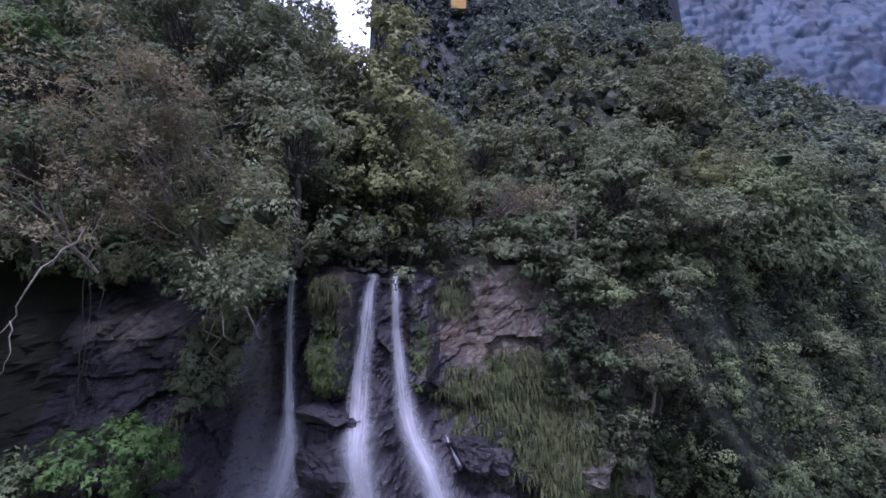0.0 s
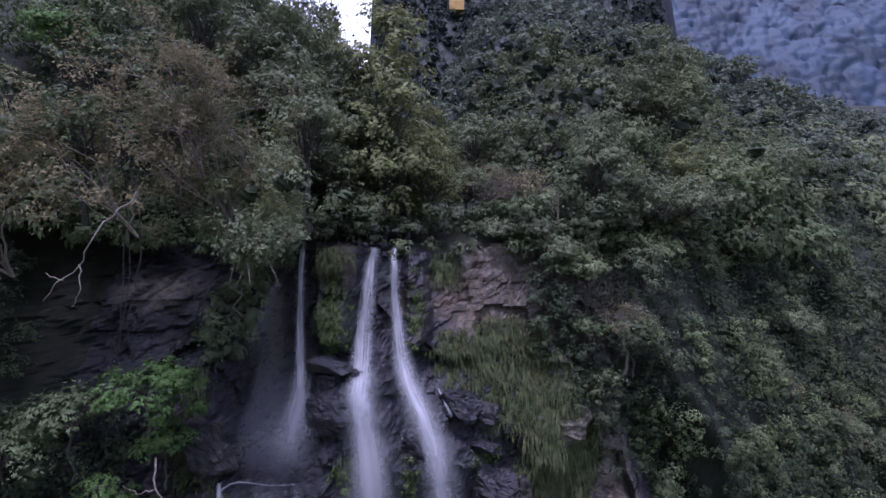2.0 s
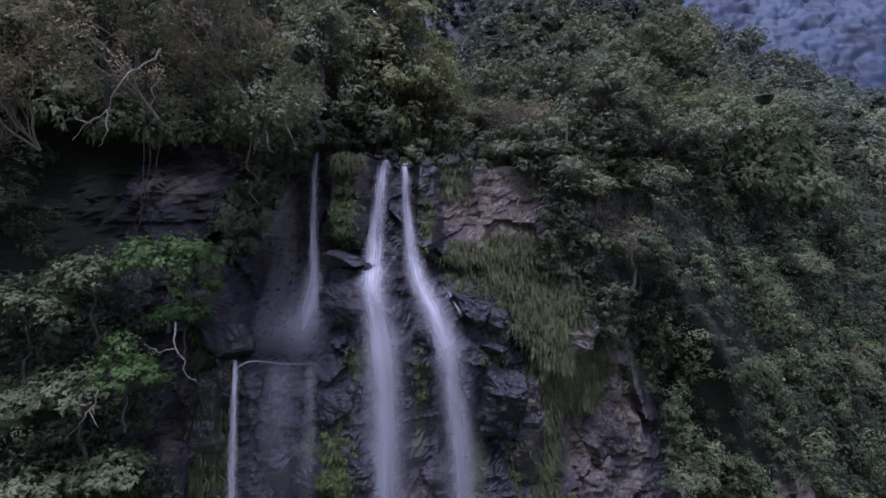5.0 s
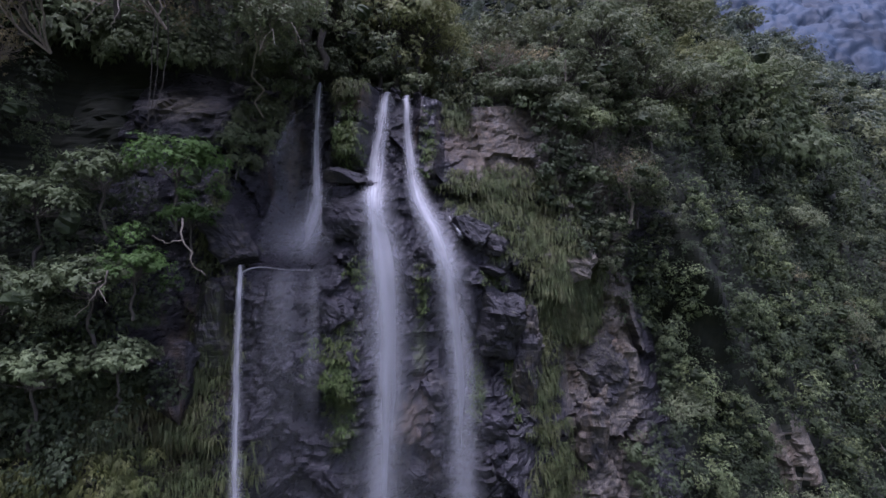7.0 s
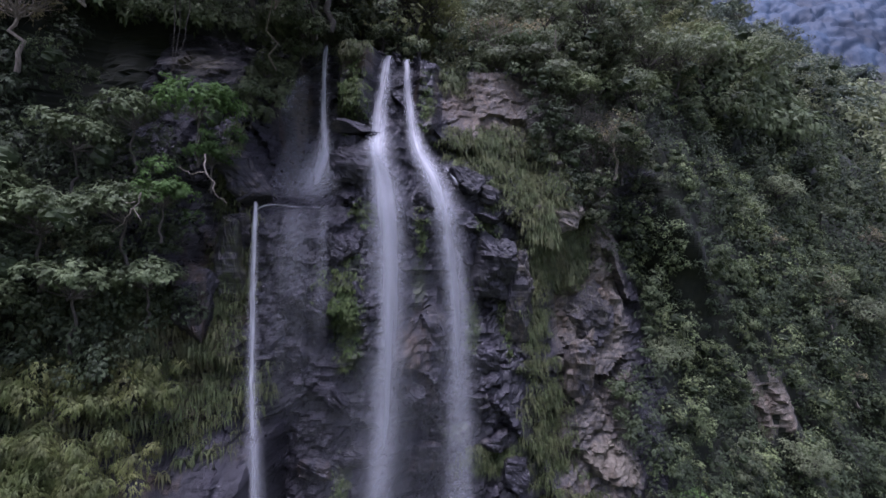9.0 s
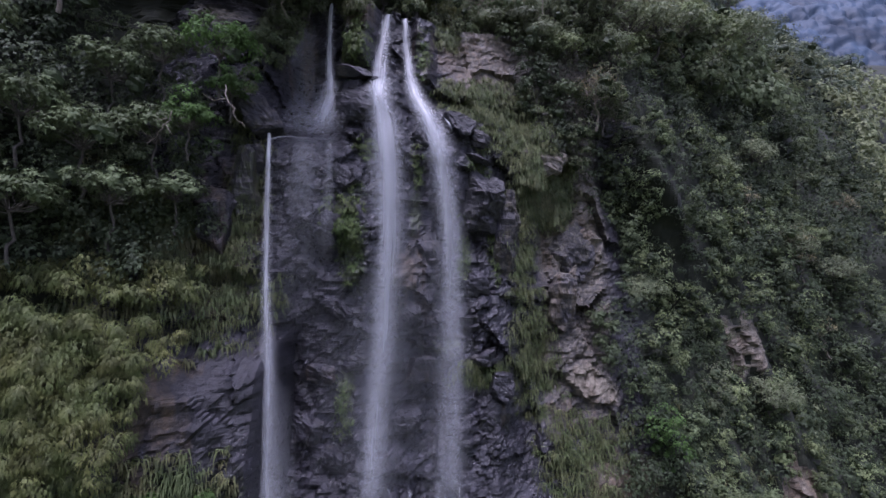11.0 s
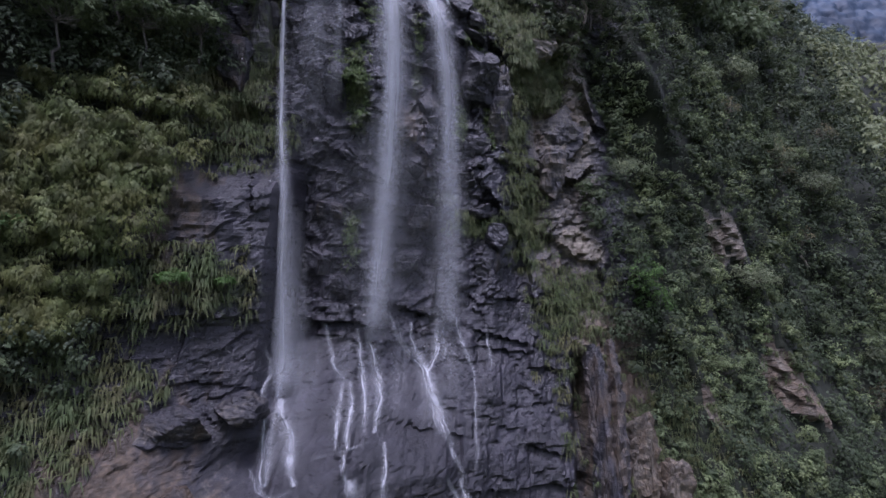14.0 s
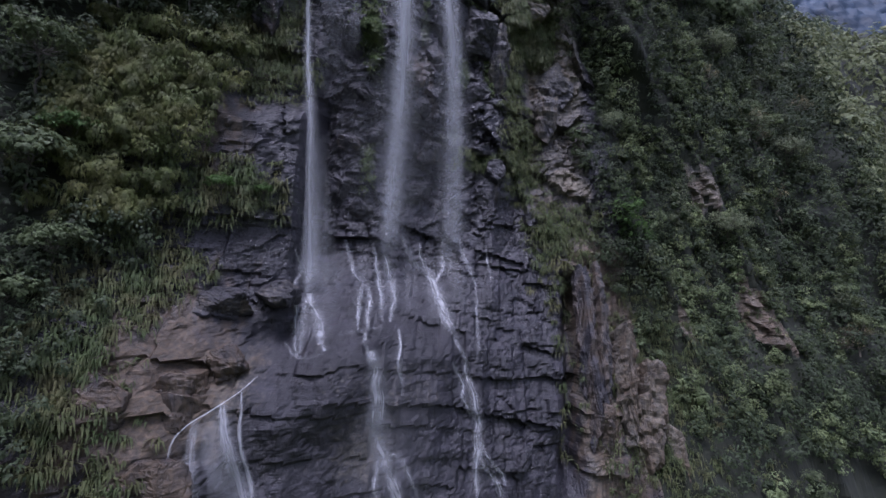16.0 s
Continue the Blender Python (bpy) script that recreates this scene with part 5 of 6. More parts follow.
    # the wooded hill behind
    for y in (70, 78, 86, 94, 102, 110):
        for q in (0.46, 0.5, 0.54):
            place(KINDS["hill"], q * y + rng.normal(), y, ground_z(q * y, y) - 1.0, rng.uniform(0, 360), rng.uniform(0.9, 1.3))
    for _ in range(16):
        x = rng.uniform(-45, 100)
        y = rng.uniform(54, 92) + max(0, x - 25) * 0.55 + max(0, -12 - x) * 0.2
        if -0.32 < x / y < -0.13:
            continue
        kind = KINDS[("hill", "hillblue", "hill")[rng.integers(0, 3)]]
        place(kind, x, y, ground_z(x, y) - 0.5, rng.uniform(0, 360), rng.uniform(0.7, 1.35))
    for kind in KINDS.values():
        for o in (kind, *kind.children_recursive):
            bpy.data.objects.remove(o)


# ---- vine-grown mounds on the slopes ----
def vine_mound(seed, x, y, z, wide, tall, slant, mat, label, leaf=0.185, group="vine mounds", per=86, narrow=0.56):
    """A leafy top at (x, y, z) that trails down the slope: lobes with knobbly clumps round added shade-dark cores."""
    rng = np.random.default_rng(seed)
    base = tagged(new("vine_mound"), label, "vines", group)
    rows = max(3, int(round(tall / (wide * 0.36))))
    leafy, dark = [], []
    proud = max(0.6, float(base_depth(x, z)) - (y + 0.35 * wide))
    for i in range(rows):
        s = i / (rows - 1)
        for side in ((-0.24, 0.24) if 0 < i < rows - 1 and wide > 2.6 else (0.0,)):
            r = wide * 0.5 * (1 - 0.42 * s) * rng.uniform(0.72, 1.1) * (0.8 if side else 1.0)
            cx = x + slant * s * tall + wide * (side + rng.normal() * 0.08)
            cz = z - r * 0.75 - s * tall + rng.normal() * 0.12 * wide
            cy = float(base_depth(cx, cz)) - proud * (1 - 0.8 * s) * rng.uniform(0.75, 1.1) - 0.15
            c = np.array([cx, cy, cz])
            p, w = lobe_points(rng, c, r * 1.05, per * 11, 0.9, -0.6)
            near = w[:, 1] < 0.55
            leafy.append(leaves(rng, p[near], w[near], leaf, leaf * narrow, 0.8, 0.6))
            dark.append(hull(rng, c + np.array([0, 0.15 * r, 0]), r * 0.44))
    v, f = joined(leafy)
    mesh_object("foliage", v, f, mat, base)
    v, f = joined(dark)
    mesh_object("inner_leaves", v, f, LEAF_SHADED, base)
    return base


def build_mounds():
    rng = np.random.default_rng(91)
    deep, vine, blue, fresh, hill, shaded = LEAF_DEEP, LEAF_VINE, LEAF_BLUE, LEAF_FRESH, LEAF_HILL, LEAF_SHADED
    words = {id(deep): "dark green creepers draped down the steep slope", id(vine): "thick green vines hanging in a mound on the slope", id(blue): "grey-green leafy tree smothered in vines",
             id(fresh): "fresh green leafy creeper on the slope", id(hill): "olive-green vine mound on the upper slope", id(shaded): "thicket beside bare rock, coloured dark for its shade"}
    tops = []

    def mound(x, y, z, wide, tall, slant, mat, leaf=0.185, per=86, narrow=0.56):
        tops.append((x, z, wide, tall))
        vine_mound(len(tops) + 500, x, y, z, wide, tall, slant, mat, words[id(mat)], leaf, "vine mounds", per, narrow)

    # the large forms of the slope, from the rim down
    for row in ((29.8, 48.3, 87.4, 4.6, 5, 0.1, hill), (39.0, 52.5, 85.3, 5.0, 6, 0.1, hill), (19.9, 40.6, 82.2, 4.0, 4, 0.1, blue), (41.8, 54.0, 86.4, 4.4, 5, 0.2, vine),
                (57.1, 65.8, 71.4, 5.0, 10, 0.3, vine), (39.5, 54.6, 72.9, 4.0, 8, 0.2, vine), (48.0, 60.5, 75.3, 4.6, 9, 0.3, vine), (53.0, 62.9, 70.7, 4.4, 9, 0.3, deep), (41.0, 55.2, 71.2, 3.6, 6, 0.2, vine),
                (38.1, 51.8, 69.6, 4.2, 7, 0.25, vine), (21.1, 42.1, 68.0, 3.2, 8, 0.05, vine), (25.2, 43.3, 66.4, 3.6, 7, 0.1, vine), (34.3, 49.4, 62.8, 4.2, 7, 0.3, deep), (40.7, 51.0, 62.8, 4.0, 8, 0.4, vine),
                (36.5, 49.3, 62.7, 3.6, 6, 0.4, vine), (46.6, 55.5, 64.5, 4.4, 9, 0.4, vine), (62.1, 66.5, 64.1, 5.0, 10, 0.3, vine), (59.5, 61.4, 54.4, 5.0, 9, 0.3, deep), (22.6, 40.2, 60.6, 3.4, 7, 0.1, deep),
                (24.1, 37.7, 56.9, 4.4, 6, 0.3, vine), (27.5, 42.4, 54.5, 3.8, 6, 0.4, vine), (35.9, 47.4, 56.9, 4.4, 8, 0.45, vine), (42.4, 49.1, 54.2, 4.6, 7, 0.4, vine), (31.5, 43.4, 52.3, 4.0, 8, 0.4, vine),
                (26.1, 39.9, 49.5, 3.4, 6, 0.3, vine), (23.7, 36.8, 47.6, 4.6, 5, 0.2, vine), (17.8, 36.5, 50.0, 3.0, 4, 0.1, deep), (22.7, 33.0, 41.7, 3.6, 7, 0.15, fresh), (21.0, 36.0, 44.6, 3.2, 4, 0.1, deep),
                (53.7, 57.2, 51.5, 5.0, 8, 0.3, vine), (57.4, 54.1, 37.6, 5.0, 9, 0.3, deep), (31.6, 40.8, 37.2, 4.2, 7, 0.2, vine), (26.8, 35.1, 34.5, 4.0, 6, 0.2, vine), (30.9, 37.1, 31.1, 4.2, 6, 0.2, vine),
                (32.6, 35.7, 26.5, 4.2, 6, 0.2, deep), (34.6, 33.1, 21.4, 4.0, 6, 0.2, vine), (39.2, 35.3, 20.6, 4.6, 6, 0.2, vine), (27.6, 33.0, 21.7, 3.6, 6, 0.2, vine), (52.8, 46.1, 24.1, 4.6, 7, 0.3, deep),
                (73.8, 68.1, 55.4, 6.0, 10, 0.3, vine), (56.8, 64.3, 64.4, 4.6, 8, 0.3, deep), (80.7, 78.8, 74.6, 6.0, 9, 0.3, hill), (84.5, 89.9, 87.7, 6.0, 8, 0.2, hill), (71.2, 84.2, 102.2, 6.0, 7, 0.1, hill),
                (75.8, 83.6, 101.0, 5.4, 7, 0.1, hill), (45.6, 63.9, 99.2, 5.6, 6, 0.1, hill), (36.1, 56.2, 95.2, 5.2, 7, 0.1, hill), (18.1, 40.4, 89.3, 3.8, 6, 0.0, blue), (23.6, 32.2, 27.3, 3.4, 5, 0.1, deep), (44.0, 58.5, 79.0, 4.4, 6, 0.2, deep)):
        mound(*row[:6], row[6])
    # the bushes and creepers on the dark wall
    for row in ((-17.3, 24.3, 73.5, 3.2, 4.0, 0.0, fresh), (-19.5, 22.6, 68.4, 2.6, 3.2, 0.0, fresh), (-23.5, 22.6, 70.6, 4.2, 3.6, 0.0, deep), (-23.7, 20.0, 65.2, 3.8, 4.4, 0.0, deep), (-20.2, 23.6, 65.2, 2.8, 4.0, 0.0, deep),
                (-25.2, 21.8, 59.0, 4.4, 5.0, 0.0, deep), (-29.3, 25.8, 78.2, 3.2, 4.0, 0.0, deep), (-21.6, 22.8, 60.0, 3.0, 4.0, 0.0, deep), (-28.0, 19.6, 69.0, 4.2, 5.0, 0.0, deep), (-27.6, 19.0, 62.4, 4.0, 5.0, 0.0, deep)):
        mound(*row[:6], row[6], 0.17 if row[6] is fresh else 0.15, 110, 0.4)
    # the thicket by the dry cap, darkened as shade; bushes that hang over the lip
    for row in ((10.2, 40.2, 81.0, 3.4, 5.0, 0.1, shaded), (12.4, 39.6, 77.5, 3.4, 5.0, 0.1, shaded), (9.6, 39.4, 76.0, 2.4, 3.4, 0.1, shaded), (13.5, 38.6, 72.4, 3.0, 4.0, 0.1, shaded), (15.5, 38.0, 70.0, 3.0, 4.0, 0.1, blue),
                (18.4, 35.9, 76.0, 3.4, 4.5, 0.1, blue), (-9.0, 27.0, 87.3, 3.4, 3.6, 0.0, blue), (-7.1, 34.6, 87.6, 3.2, 3.6, 0.0, blue), (-11.5, 29.0, 86.2, 3.2, 3.6, 0.0, blue), (-13.5, 30.0, 84.8, 3.0, 3.6, 0.0, deep),
                (-5.4, 37.0, 86.2, 3.0, 3.0, 0.0, blue), (15.0, 41.6, 86.8, 3.6, 5.0, 0.0, blue), (-3.4, 40.6, 86.2, 3.4, 3.0, 0.0, hill), (-0.8, 42.0, 86.6, 3.4, 3.2, 0.0, hill), (1.8, 43.4, 86.0, 3.4, 3.2, 0.0, blue), (-12.6, 31.6, 83.4, 2.6, 2.4, 0.0, blue)):
        mound(*row[:6], row[6])
    # the lesser ones between
    for _ in range(900):
        x, z = rng.uniform(19, 104), rng.uniform(9, 92)
        wide = rng.uniform(2.6, 4.4) * (1 + max(0, x - 40) / 90)
        tall = wide * rng.uniform(1.2, 2.4)
        bare = 1.4 * float(scarred(np.array(x), np.array(z - 0.4 * tall))) * (z < 62) + bump(x, z, 18, 22, 6, 13) + bump(x, z, 22, 16, 5, 8)
        if bare > 0.3 or x < 19.5 + max(0, 40 - z) * 0.2:
            continue
        if any(abs(x - tx) < 0.5 * (wide + tw) and -0.5 * (tall + th) < z - tz < 0.5 * (tall + th) for tx, tz, tw, th in tops):
            continue
        mat = (vine, deep, vine, vine, deep, blue)[rng.integers(0, 6)]
        mound(x, float(base_depth(x, z)) - 0.35 * wide - rng.uniform(1.0, 3.6), z, wide, tall, 0.12 + 0.3 * rng.uniform(), mat, 0.185 * (1 + max(0, x - 40) / 110))


build_mounds()


# ---- carpets of leaves, grass and far woods ----
def leaf_carpet(name, seed, count, inside, size, per_lobe, leaf, mat, lift, label, droop=0.9, narrow=0.55):
    """Overlapping leafy mounds over a stretch of the land; inside(x, z) says where."""
    rng = np.random.default_rng(seed)
    pieces = []
    box = inside[0]
    while len(pieces) < count:
        x, z = rng.uniform(box[0], box[1]), rng.uniform(box[2], box[3])
        if not inside[1](x, z, rng):
            continue
        u = x + 0.5 * z
        ridge = float(fractal(np.array(u * 0.15), np.array(z * 0.045), 3, seed))
        small = float(fractal(np.array(u * 0.45), np.array(z * 0.35), 2, seed + 5))
        if lift > 0.5 and ridge + 0.4 * small < -0.1 and rng.uniform() < 0.75:
            continue
        out = lift * (0.1 + 2.4 * max(0, 0.1 + ridge) + 0.8 * max(0, small)) + rng.uniform(0, 1.6)
        far = 1 + max(0, x - 25) / 55 + max(0, -24 - x) / 22
        r = rng.uniform(*size) * (0.8 + 0.9 * max(0, 0.3 + ridge)) * far
        c = np.array([x, float(base_depth(x, z)) - out, z])
        d = unit(rng.normal(size=(per_lobe * 3, 3)) + np.array([0, -0.5, 0.35]))
        d = d[(d[:, 2] > -0.5) & (d[:, 1] < 0.5)][:per_lobe]
        lumps = 1 + 0.5 * fractal(d[:, 0] * 2.2 + x, d[:, 2] * 2.2 + d[:, 1] * 1.5 + z, 2, seed + 9)[:, None]
        p = c + d * r * lumps * rng.uniform(0.78, 1.05, (len(d), 1)) * np.array([1, 0.9, 0.9])
        pieces.append(leaves(rng, p, d, leaf * far, leaf * far * narrow, droop, 0.6))
    v, f = joined(pieces)
    ob = tagged(mesh_object(name, v, f, mat), label, "vegetation", kind="stuff")
    return ob


def grass_curtain(name, seed, tufts, mat, label, blades=16, length=(0.4, 1.2), width=0.035):
    """Tufts of arching blades hanging from the rock; tufts: (x, z, spread x, spread z, how many)."""
    rng = np.random.default_rng(seed)
    roots = []
    for cx, cz, rx, rz, n in tufts:
        q = np.clip(rng.normal(size=(n, 2)), -2, 2) * 0.62 * np.array([rx, rz]) + np.array([cx, cz])
        roots.append(q)
    q = np.repeat(np.concatenate(roots), blades, 0) + rng.normal(size=(sum(t[4] for t in tufts) * blades, 2)) * 0.14
    n = len(q)
    base = np.stack([q[:, 0], depth(q[:, 0], q[:, 1]) + 0.05, q[:, 1]], 1)
    a = rng.uniform(-1.5, 1.5, n)
    out = np.stack([np.sin(a), -np.cos(a), rng.uniform(0.1, 0.9, n)], 1)
    ln = rng.uniform(*length, (n, 1)) * np.repeat(rng.uniform(0.6, 1.5, (n // blades, 1)), blades, 0)
    p1 = base + out * ln * 0.4
    p2 = p1 + (out * np.array([0.45, 0.45, 0]) + np.array([0, 0, -0.6])) * ln * 0.5 * rng.uniform(0.5, 1.3, (n, 1))
    p3 = p2 + np.array([0, 0, -1.0]) * ln * 0.4 + out * np.array([0.1, 0.1, 0]) * ln
    side = unit(np.cross(out, np.array([0, 0, 1.0])) + rng.normal(size=(n, 3)) * 0.3) * width * rng.uniform(0.6, 1.5, (n, 1))
    p1 = 0.6 * p1 + 0.4 * p2
    v = np.stack([base - side * 0.5, base + side * 0.5, p1 + side, p1 - side, p3 + side * 0.15, p3 - side * 0.15], 1).reshape(-1, 3)
    k = np.arange(n)[:, None] * 6
    f = np.concatenate([k + np.array([[0, 1, 2, 3]]), k + np.array([[3, 2, 4, 5]])])
    return tagged(mesh_object(name, v, f, mat), label, "grass", kind="stuff")


def build_carpets():
    def right_wall(x, z, rng):
        edge = 14 + 4.5 * fractal(np.array(z * 0.12), np.array(3.0), 3, 4)
        edge = edge + (5.0 if z < 60 else 0) - (3.5 if z > 66 else 0) + max(0, 34 - z) * 0.25
        bare = max(2.0 * float(scarred(np.array(x), np.array(z))) * (z < 62), bump(x, z, 16, 57, 3.5, 5), 1.2 * bump(x, z, 24.5, 19, 4, 9))
        return x > edge and rng.uniform() > bare * 1.1 and rng.uniform() < 1.15 - x / 130

    def left_wall(x, z, rng):
        return (x < -19 + 1.5 * np.sin(z)) and not (x > -31 and 71.5 < z < 83) and not (x > -22 and z < 47) and not (x > -30 and 36 < z < 54)

    # leaves coloured dark where shade lies between and under the plants
    leaf_carpet("vine_carpet", 31, 500, ((10, 105, 8, 92), right_wall), (0.7, 1.4), 240, 0.2, LEAF_SHADED, 0.8, "thick carpet of vines draped over the slope, coloured dark for shade")
    leaf_carpet("ivy_carpet", 37, 1500, ((17, 82, 10, 90), lambda x, z, rng: right_wall(x, z, rng) and rng.uniform() < 1.2 - x / 90), (0.6, 1.1), 110, 0.22, LEAF_SHADED, 0.2, "low leaves coloured as the shade between the vines")
    leaf_carpet("shrub_carpet", 32, 900, ((-40, -17, 20, 86), left_wall), (0.6, 1.2), 160, 0.22, LEAF_SHADED, 1.8, "dark green shrubs and ferns covering the wall, darkened further for shade")
    leaf_carpet("rim_fringe", 34, 260, ((-33, -12.6, 82.5, 88), lambda x, z, rng: True), (0.5, 0.9), 150, 0.22, LEAF_DEEP, 3.0, "dark foliage hanging over the rim of the wall")
    leaf_carpet("fern_carpet", 35, 430, ((-31, -17.6, 35, 54.5), lambda x, z, rng: x < -20.5 + 0.28 * (z - 44) + rng.normal() * 0.8 and not 51.5 < z + 0.15 * x + 4 < 53), (0.4, 0.85), 300, 0.36, LEAF_FERN, 0.7,
                "yellow-green ferns hanging in clumps over the slope", 2.0, 0.12)
    leaf_carpet("lip_foliage", 38, 70, ((-15.5, -10.5, 82.0, 86), lambda x, z, rng: True), (0.5, 0.9), 170, 0.24, LEAF_BLUE, 1.6, "grey-green foliage hanging over the lip of the falls")
    leaf_carpet("wall_foliage", 39, 80, ((-17.4, -14.2, 73.5, 82), lambda x, z, rng: True), (0.45, 0.85), 170, 0.24, LEAF_BLUE, 0.9, "grey-green creepers hanging on the wall under the rim")
    leaf_carpet("far_carpet", 36, 380, ((84, 150, 20, 112), lambda x, z, rng: True), (1.0, 1.7), 70, 0.42, LEAF_HILL, 2.4, "green trees and vines on the slope beyond")
    leaf_carpet("rim_undergrowth", 33, 420, ((-40, 60, 82, 96), lambda x, z, rng: True), (0.8, 1.6), 100, 0.5, LEAF_DEEP, 1.6, "dark undergrowth along the rim of the gorge")
    grass_curtain("hanging_grass", 41, ((3.6, 72, 3.0, 2.0, 170), (8.5, 69.5, 3.2, 3.5, 420), (11.8, 63.5, 2.6, 3.2, 380), (11.6, 64.6, 1.6, 1.6, 220), (12.2, 61, 1.6, 2.0, 180), (8.8, 57, 1.4, 7, 260), (10, 46, 2.2, 5, 300), (-17, 52, 3.2, 3.0, 260), (-17.3, 58, 1.2, 4.0, 130), (-15.8, 62, 0.9, 6, 90),
                                        (-8.6, 81.0, 1.2, 1.0, 50), (0.8, 80.5, 1.0, 1.6, 80), (4.2, 44.5, 2.4, 1.0, 70), (15, 37.0, 4, 2.6, 200), (23.5, 20, 5, 9, 520), (-17.5, 68, 0.8, 4, 80), (5, 73.5, 4, 1.5, 120), (11.4, 66, 3, 1.8, 160)), GRASS, "long straw-green grass hanging from rock ledges", 14)
    grass_curtain("hanging_ferns", 42, ((-24, 50.5, 6.0, 2.6, 320), (-26, 45, 4.5, 4, 260), (-24.5, 40, 3.4, 4.5, 200), (30, 22, 14, 14, 500), (46, 34, 14, 20, 100), (-18.5, 38.5, 3.4, 2.4, 200), (-23, 57, 4, 2, 260), (-20.4, 57, 1.8, 2.6, 200), (-26, 60, 3, 3, 200), (-18.6, 55.5, 1.2, 2.6, 120), (-24.5, 30, 3, 6, 300), (-23.6, 24.5, 2.6, 4, 200), (-21.5, 30.5, 2.4, 2.0, 90), (-20.4, 18.5, 2.0, 2.5, 60), (12, 65, 3, 3.5, 150), (13.2, 62.5, 1.5, 2.4, 260), (11.2, 62, 1.4, 2.4, 160), (14, 34, 3, 6, 120)),
                  GRASS_GREEN, "green ferns and reeds hanging over the slope", 14, (0.4, 1.1), 0.055)
    grass_curtain("moss_cushions", 43, ((-7.6, 57.5, 1.0, 3.6, 260), (-9.2, 58.5, 0.6, 1.8, 70), (2.7, 56, 0.5, 3.0, 50), (6.0, 56.5, 0.5, 3.0, 60), (-1.9, 64, 0.5, 1.6, 40), (-16.3, 61.5, 0.8, 3.8, 120), (-7.7, 42.5, 0.6, 2.6, 60),
                                        (4.6, 44.4, 1.8, 0.8, 70), (-8.4, 76.4, 1.2, 2.6, 200), (-1.7, 76.5, 0.6, 3.0, 60), (4.3, 64.5, 1.0, 1.0, 40), (-6.6, 65.5, 0.8, 0.9, 40)), MOSS, "bright green moss and small ferns on wet rock", 12, (0.15, 0.4), 0.06)


def crown_kinds(seed, radius, lobes, per_lobe, leaf, kinds=6):
    """A few tree crowns as arrays: a dome of knobbly lobes round an added shade-dark heart."""
    rng = np.random.default_rng(seed)
    made = []
    for _ in range(kinds):
        pieces, tall = [], rng.uniform(0.8, 1.25)
        for k in range(lobes):
            d = unit(rng.normal(size=3) + np.array([0, -0.35, 0.5]))
            c = d * radius * rng.uniform(0.55, 0.78) * np.array([1, 1, tall])
            p, w = lobe_points(rng, c, radius * rng.uniform(0.3, 0.46), per_lobe)
            w = unit(w + 0.9 * unit(p))
            pieces.append(leaves(rng, p, w, leaf, leaf * 0.58, 0.35, 0.7))
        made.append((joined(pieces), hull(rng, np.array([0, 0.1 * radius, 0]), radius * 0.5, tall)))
    return made


def wood(name, seed, spots, height, crown, mat, inner, label, lift=0.5):
    """Tree crowns set unevenly on a slope; spots are (x, y, size)."""
    rng = np.random.default_rng(seed)
    ob = tagged(new(name), label, "forest", kind="stuff")
    kinds = crown_kinds(seed, *crown)
    pieces, hearts = [], []
    for x, y, s in spots:
        z = float(height(np.array(x), np.array(y)))
        (v, f), (hv, hf) = kinds[rng.integers(0, len(kinds))]
        a = rng.uniform(-0.9, 0.9)
        turn = np.array([[np.cos(a), -np.sin(a), 0], [np.sin(a), np.cos(a), 0], [0, 0, 1]])
        at = np.array([x, y, z + crown[0] * s * lift])
        pieces.append((v @ turn.T * s + at, f))
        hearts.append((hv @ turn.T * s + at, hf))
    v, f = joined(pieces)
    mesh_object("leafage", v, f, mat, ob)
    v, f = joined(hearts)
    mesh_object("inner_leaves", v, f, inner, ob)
    return ob


def scatter(rng, xs, ys, gap, keep, height, tries=6000):
    """Uneven spots at least a crown apart over the slope, counted along its steepness."""
    spots = []
    for _ in range(tries):
        x, y = rng.uniform(*xs), rng.uniform(*ys)
        z = float(height(np.array(x), np.array(y)))
        if not keep(x, y, z):
            continue
        s = rng.uniform(0.65, 1.35)
        if any((x - a) ** 2 + (y - b) ** 2 + (z - c) ** 2 < (gap * 0.5 * (s + t)) ** 2 for a, b, t, c in spots):
            continue
        spots.append((x, y, s, z))
    return [q[:3] for q in spots]


